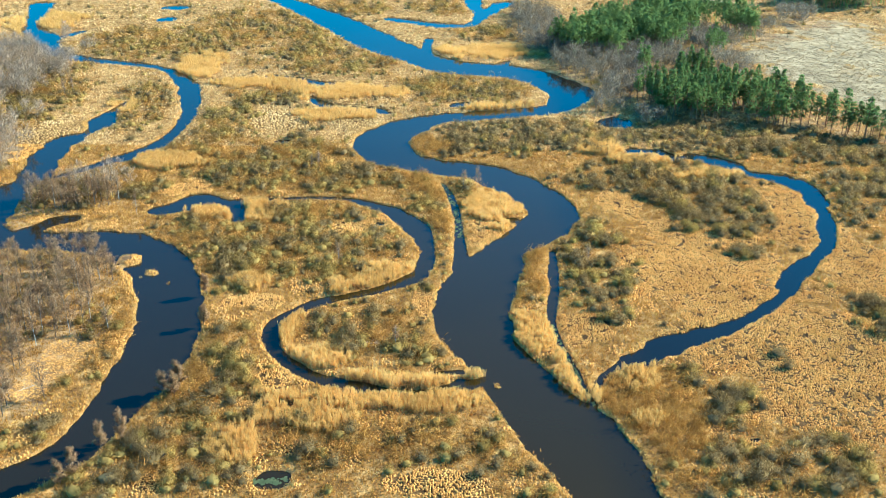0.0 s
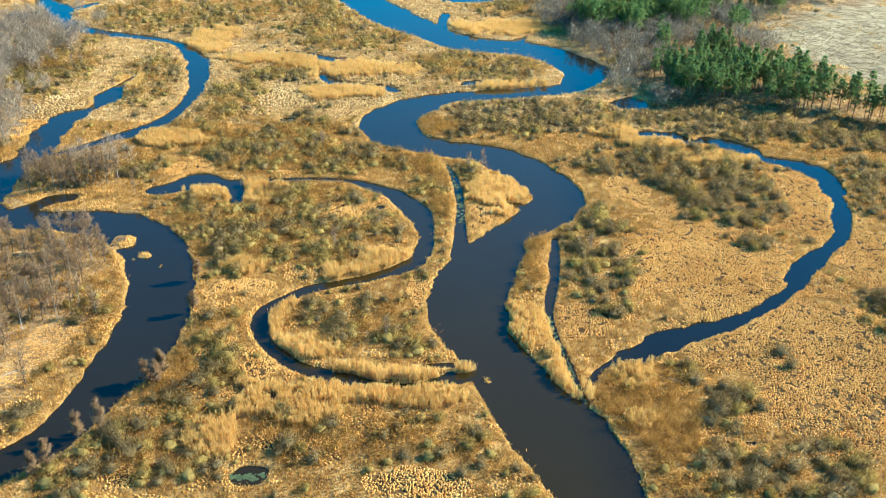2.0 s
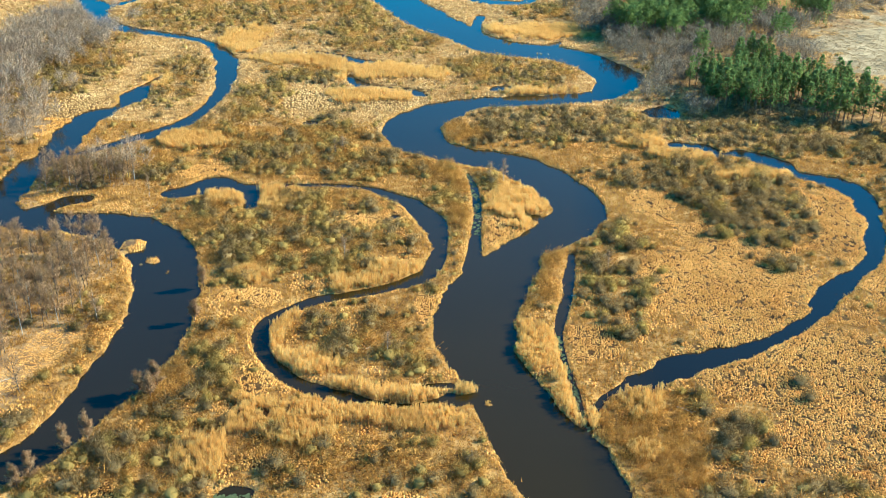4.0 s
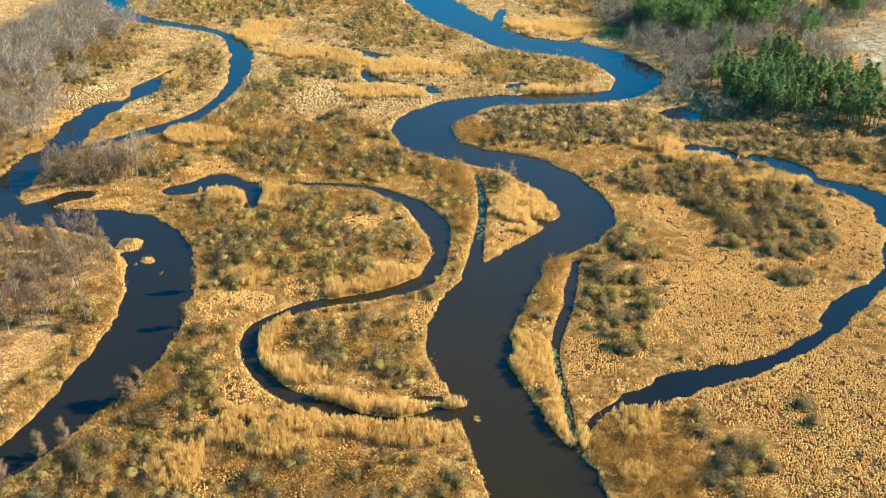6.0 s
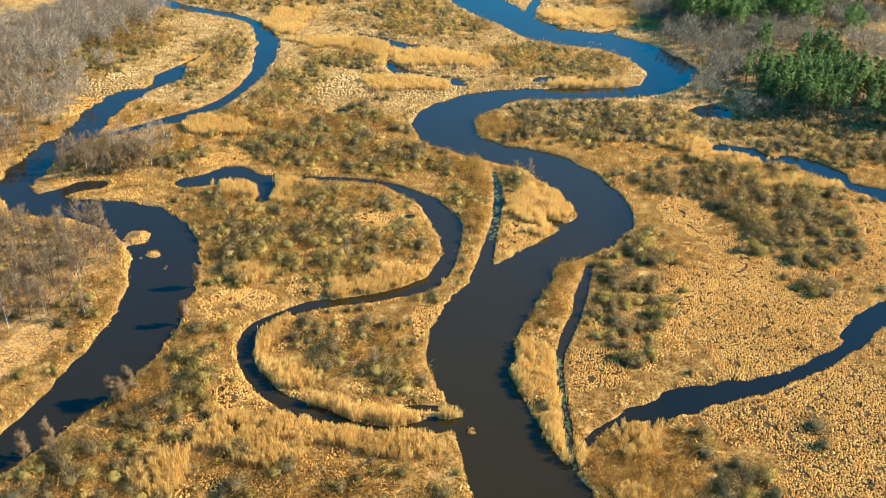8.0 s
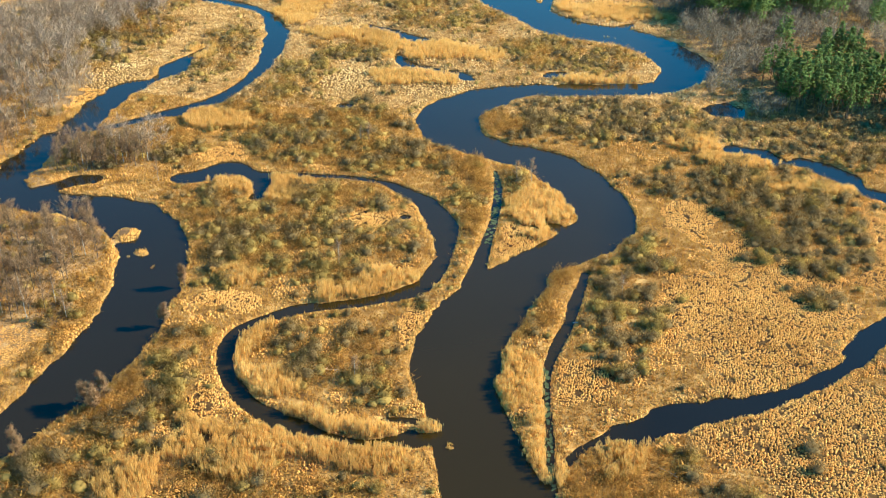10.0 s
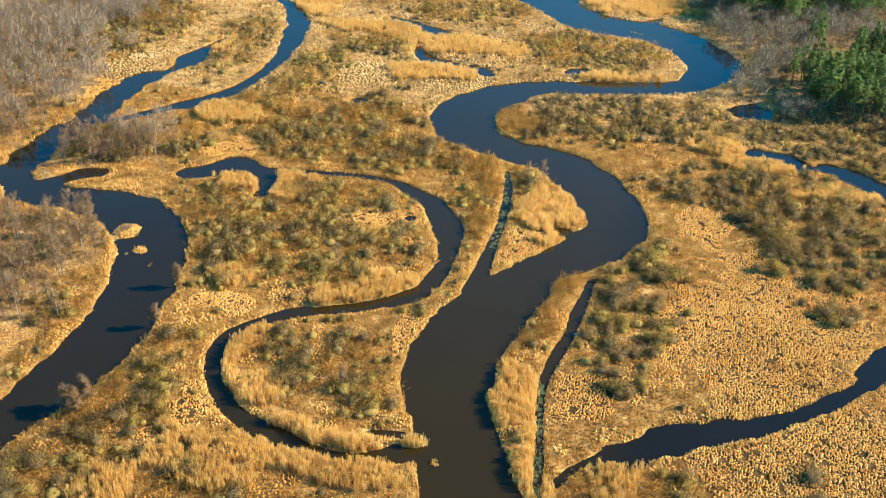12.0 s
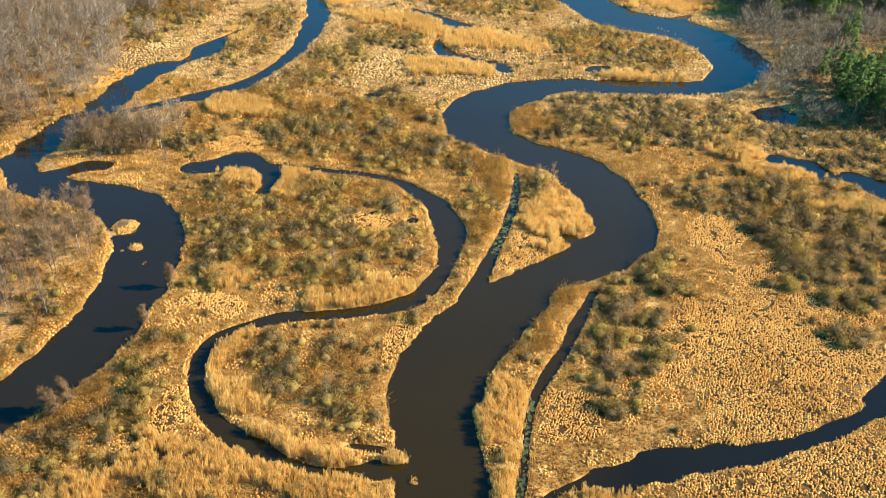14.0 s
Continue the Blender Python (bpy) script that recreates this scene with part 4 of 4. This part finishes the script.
bushes = [willow_bush(WILLOW, "round leafless grey-olive willow bush in dry sedge") for _ in range(11)] + [willow_bush(OLIVE, "round leafless willow bush with olive twigs in dry sedge") for _ in range(3)] + [willow_bush(CATKIN, "willow bush with yellowish spring catkins in dry sedge")]
stand(bushes, bx[near], by[near], lambda i: (br[near[i]], bh[near[i]]), "willow bushes on the fen")
tint = rng.random(len(bx)) < np.where(east, 0.12, 0.15 + 0.4 * (chance(bx, by, 13, 44) > 0.5))
for mat, word in ((WILLOW, "grey-olive"), (OLIVE, "yellowish olive")):
    mine = rest[tint[rest] == (mat == OLIVE)]
    for y0, y1, shapes in ((0, 290, [twig_dome(620, 0.0085) for _ in range(10)]), (290, 450, [twig_dome(360, 0.012) for _ in range(14)]), (450, 999, [twig_dome(130, 0.02) for _ in range(12)])):
        who = mine[(by[mine] >= y0) & (by[mine] < y1)]
        strew("willow_thicket", shapes, bx[who], by[who], height(bx[who], by[who]) - 0.05, br[who], bh[who], mat, "leafless " + word + " willow thicket over straw-coloured fen", "bushes")

# Bare alders and birches.
tx, ty = places(3.9, -330, 330, 175, 780)
ok = in_view(tx, ty) & (shore(tx, ty) > 2.2) & (oval(tx, ty, -112, 310, 8, 8) > 1) & (cover(BARE_WOOD, tx, ty, 13) > 0.4) & (cover(CLEARING + PALE_GRASS, tx, ty, 11) < 0.3) & (rng.random(len(tx)) < np.where(ty < 420, 0.58, 0.8))
tx, ty = tx[ok], ty[ok]
near = np.nonzero((tx < -60) & (ty < 420))[0][:270]
rest = np.setdiff1d(np.arange(len(tx)), near)
alders = [bare_tree(10.5, 3.3, BARK, "bare grey-brown alder with fine twigs") for _ in range(9)] + [bare_tree(11.5, 2.3, BIRCH, "bare white-trunked birch among alders", "birch_tree")]
stand(alders, tx[near], ty[near], lambda i: (0.8 + 0.45 * rng.random(), 0.8 + 0.45 * rng.random()), "bare trees of the wet wood")


pale = rest[(tx[rest] < -150) & (rng.random(len(rest)) < 0.16)][:45]
rest = np.setdiff1d(rest, pale)
stand([bare_tree(11.0, 2.0, BIRCH, "white-stemmed bare birch standing out of grey woodland", "birch_tree") for _ in range(3)], tx[pale], ty[pale], lambda i: (0.8 + 0.3 * rng.random(), 0.85 + 0.35 * rng.random()), "birches of the far wood")


def joined_tree(h, r):
    """Trunk, limbs and twigs of a far bare tree as one shape, 1 m high."""
    limbs, tw = [((0, 0, 0), (0, 0, 0.9), 0.007, 0.003)], []
    for _ in range(115):
        a, z = rng.random() * 6.283, 0.25 + 0.55 * rng.random()
        out = r * math.sqrt(rng.random()) * math.sin(math.pi * min(0.95, z * 1.05))
        s = np.array([math.cos(a) * out * 0.5, math.sin(a) * out * 0.5, z])
        e = s + np.array([math.cos(a) * out * 0.7, math.sin(a) * out * 0.7, 0.10 + 0.12 * rng.random()]) + rng.normal(size=3) * 0.03
        side = np.cross(e - s, rng.normal(size=3))
        side *= 0.0074 / np.linalg.norm(side)
        tw += [s, e + side, e - side * 0.7] if rng.random() < 0.5 else [s + side, s - side, e]
    v, f = rods(limbs, 3)
    g = np.arange(len(tw)).reshape(-1, 3) + len(v)
    v = np.vstack([v, tw])
    return v, np.vstack([f, g]), outward(v, (0, 0, 0.3), 0.8)


th = 8 + 4.5 * rng.random(len(rest))
# East of x = 0 the twig colour carries the shade of the pines.
for side, mat, label in ((tx[rest] < 0, GREY_TWIGS, "grey-brown leafless woodland of alder and birch"), (tx[rest] >= 0, SHADED_TWIGS, "leafless alder wood around the pines, shade painted into its dark grey twigs")):
    who = rest[side]
    strew("bare_woodland", [joined_tree(1, 0.3) for _ in range(10)], tx[who], ty[who], height(tx[who], ty[who]) - 0.1, th[side], th[side], mat, label, "trees")

# Pines.
qx, qy = places(4.0, -10, 380, 430, 800)
ok = in_view(qx, qy) & (shore(qx, qy) > 3) & (cover(PINE_WOOD, qx, qy, 35) > 0.45) & (rng.random(len(qx)) < 0.8)
qx, qy = qx[ok], qy[ok]
near = np.nonzero(qy < 570)[0][:300]
rest = np.setdiff1d(np.arange(len(qx)), near)
pines = [pine_tree(16.5, 2.5) for _ in range(6)]
stand(pines, qx[near], qy[near], lambda i: (0.8 + 0.4 * rng.random(), 0.75 + 0.4 * rng.random()), "pines on the rise")


def joined_pine():
    v, f = rods([((0, 0, 0), (0, 0, 0.95), 0.014, 0.004)], 3)
    cv, cf = pine_crown(1.0, 0.17, 60)
    v, f = np.vstack([v, cv]), np.vstack([f, cf + len(v)])
    return v, f, outward(v, (0, 0, -0.5), 0.45)


ph = 15 + 6 * rng.random(len(rest))
strew("pine_woodland", [joined_pine() for _ in range(8)], qx[rest], qy[rest], height(qx[rest], qy[rest]) - 0.1, ph, ph, NEEDLES, "dark green pine woodland beside a pale clearing", "trees")

# Single bare trees on the banks and islands; each is moved up the bank until it stands on land.
def ashore(spots, way):
    out = np.array(spots, float)
    for p in out:
        while shore(p[:1], p[1:])[0] < 0.7:
            p += way
    return out


bank = ashore(BANK, (0.4, 0.1))
stand([bare_tree(8.2, 1.7, BARK, "bare reddish-grey alder leaning over the water, twiggy to the ground", sprays=150, low=0.04) for _ in range(4)], bank[:, 0], bank[:, 1], lambda i: (1.0 + 0.25 * rng.random(), 0.85 + 0.3 * rng.random()), "bank trees")
lone = ashore(LONE, (0.0, -0.4))
stand([bare_tree(8.5, 2.0, BIRCH, "slender bare birch with a white trunk among willows", "birch_tree") for _ in range(3)], lone[:, 0], lone[:, 1], lambda i: (0.8 + 0.3 * rng.random(), 0.75 + 0.4 * rng.random()), "lone birches on the fen")

young = ashore(YOUNG_PINES, (0.4, 0.0))
stand([pine_tree(5.5, 1.5)], young[:, 0], young[:, 1], lambda i: (0.9 + 0.3 * rng.random(), 0.8 + 0.4 * rng.random()), "young pines in the wet wood")
budding = ashore(BUDDING, (0.4, 0.0))
stand([willow_bush(CATKIN, "willow bush in yellow spring catkins")], budding[:, 0], budding[:, 1], lambda i: (4.2, 3.0), "budding willows")


# ---- small things ----
def cart_track():
    """Two bare sandy ruts, laid as low ribbons over the clearing."""
    v, f = [], []
    way = np.gradient(TRACK[:, :2], axis=0)
    way /= np.linalg.norm(way, axis=1, keepdims=True)
    for side in (-1.0, 1.0):
        base = len(v)
        for (x, y, _), (dx, dy) in zip(TRACK, way):
            for across in (side - 0.42, side, side + 0.42):
                px, py = x - dy * across, y + dx * across
                z = float(height(np.array([px]), np.array([py]))[0])
                v.append((px, py, z + (0.05 if across != side else 0.09)))
        for k in range(len(TRACK) - 1):
            a = base + 3 * k
            f += [(a, a + 1, a + 4), (a, a + 4, a + 3), (a + 1, a + 2, a + 5), (a + 1, a + 5, a + 4)]
    return tagged(sheet("track", v, f, SAND, True), "pale sandy cart track of two ruts across a clearing", "track", kind="structure")


cart_track()


def fallen_branch(length):
    """A bleached limb with side branches, lying on the ground."""
    stem = [((-length / 2, 0, 0.12), (0, 0.1, 0.2), 0.10, 0.08), ((0, 0.1, 0.2), (length / 2, -0.2, 0.3), 0.08, 0.03)]
    for k in range(7):
        x = length * (-0.25 + 0.1 * k)
        y = (-1) ** k * length * (0.12 + 0.12 * rng.random())
        stem.append(((x, 0.05, 0.18), (x + length * 0.18, y, 0.15 + 0.5 * rng.random()), 0.045, 0.015))
    return tagged(new("fallen_branch", as_mesh("fallen_branch", rods(stem, 5), DEADWOOD)), "bleached fallen branch lying in dry grass", "branch", "fallen branches")


for x, y, turn, length in LOGS:
    fallen_branch(length).matrix_basis = pose(x, y, max(0.0, float(height(np.array([x]), np.array([y]))[0])), 0, 0, turn)


def algae(name, line, share, seed):
    """Thin rafts of algae that float on a slow side channel."""
    pts, v, f = glide(line, 0.8), [], []
    local = np.random.default_rng(seed)
    for x, y, w in pts:
        for _ in range(5):
            if local.random() > share:
                continue
            cx, cy, r = x + local.normal() * w * 0.28, y + local.normal() * 0.6, 0.2 + 0.5 * local.random()
            if shore(np.array([cx]), np.array([cy]))[0] > -0.1:
                continue
            base = len(v)
            v.append((cx, cy, 0.03))
            for k in range(7):
                a = 6.283 * k / 7
                q = r * (0.6 + 0.7 * local.random())
                v.append((cx + q * math.cos(a), cy + 1.4 * q * math.sin(a), 0.008 + 0.004 * local.random()))
            f += [(base, base + 1 + k, base + 1 + (k + 1) % 7) for k in range(7)]
    return tagged(sheet(name, v, f, ALGAE), "green algae rafts floating in a narrow side channel", "algae", kind="stuff")


algae("algae_raft", ISLAND_CHANNEL[:6], 0.5, 3)
algae("algae_raft", EAST_SLOUGH[4:], 0.3, 4)
algae("algae_raft", [(-45.5, 190, 6), (-42.3, 190.4, 7), (-39.5, 190.8, 6)], 0.95, 5)
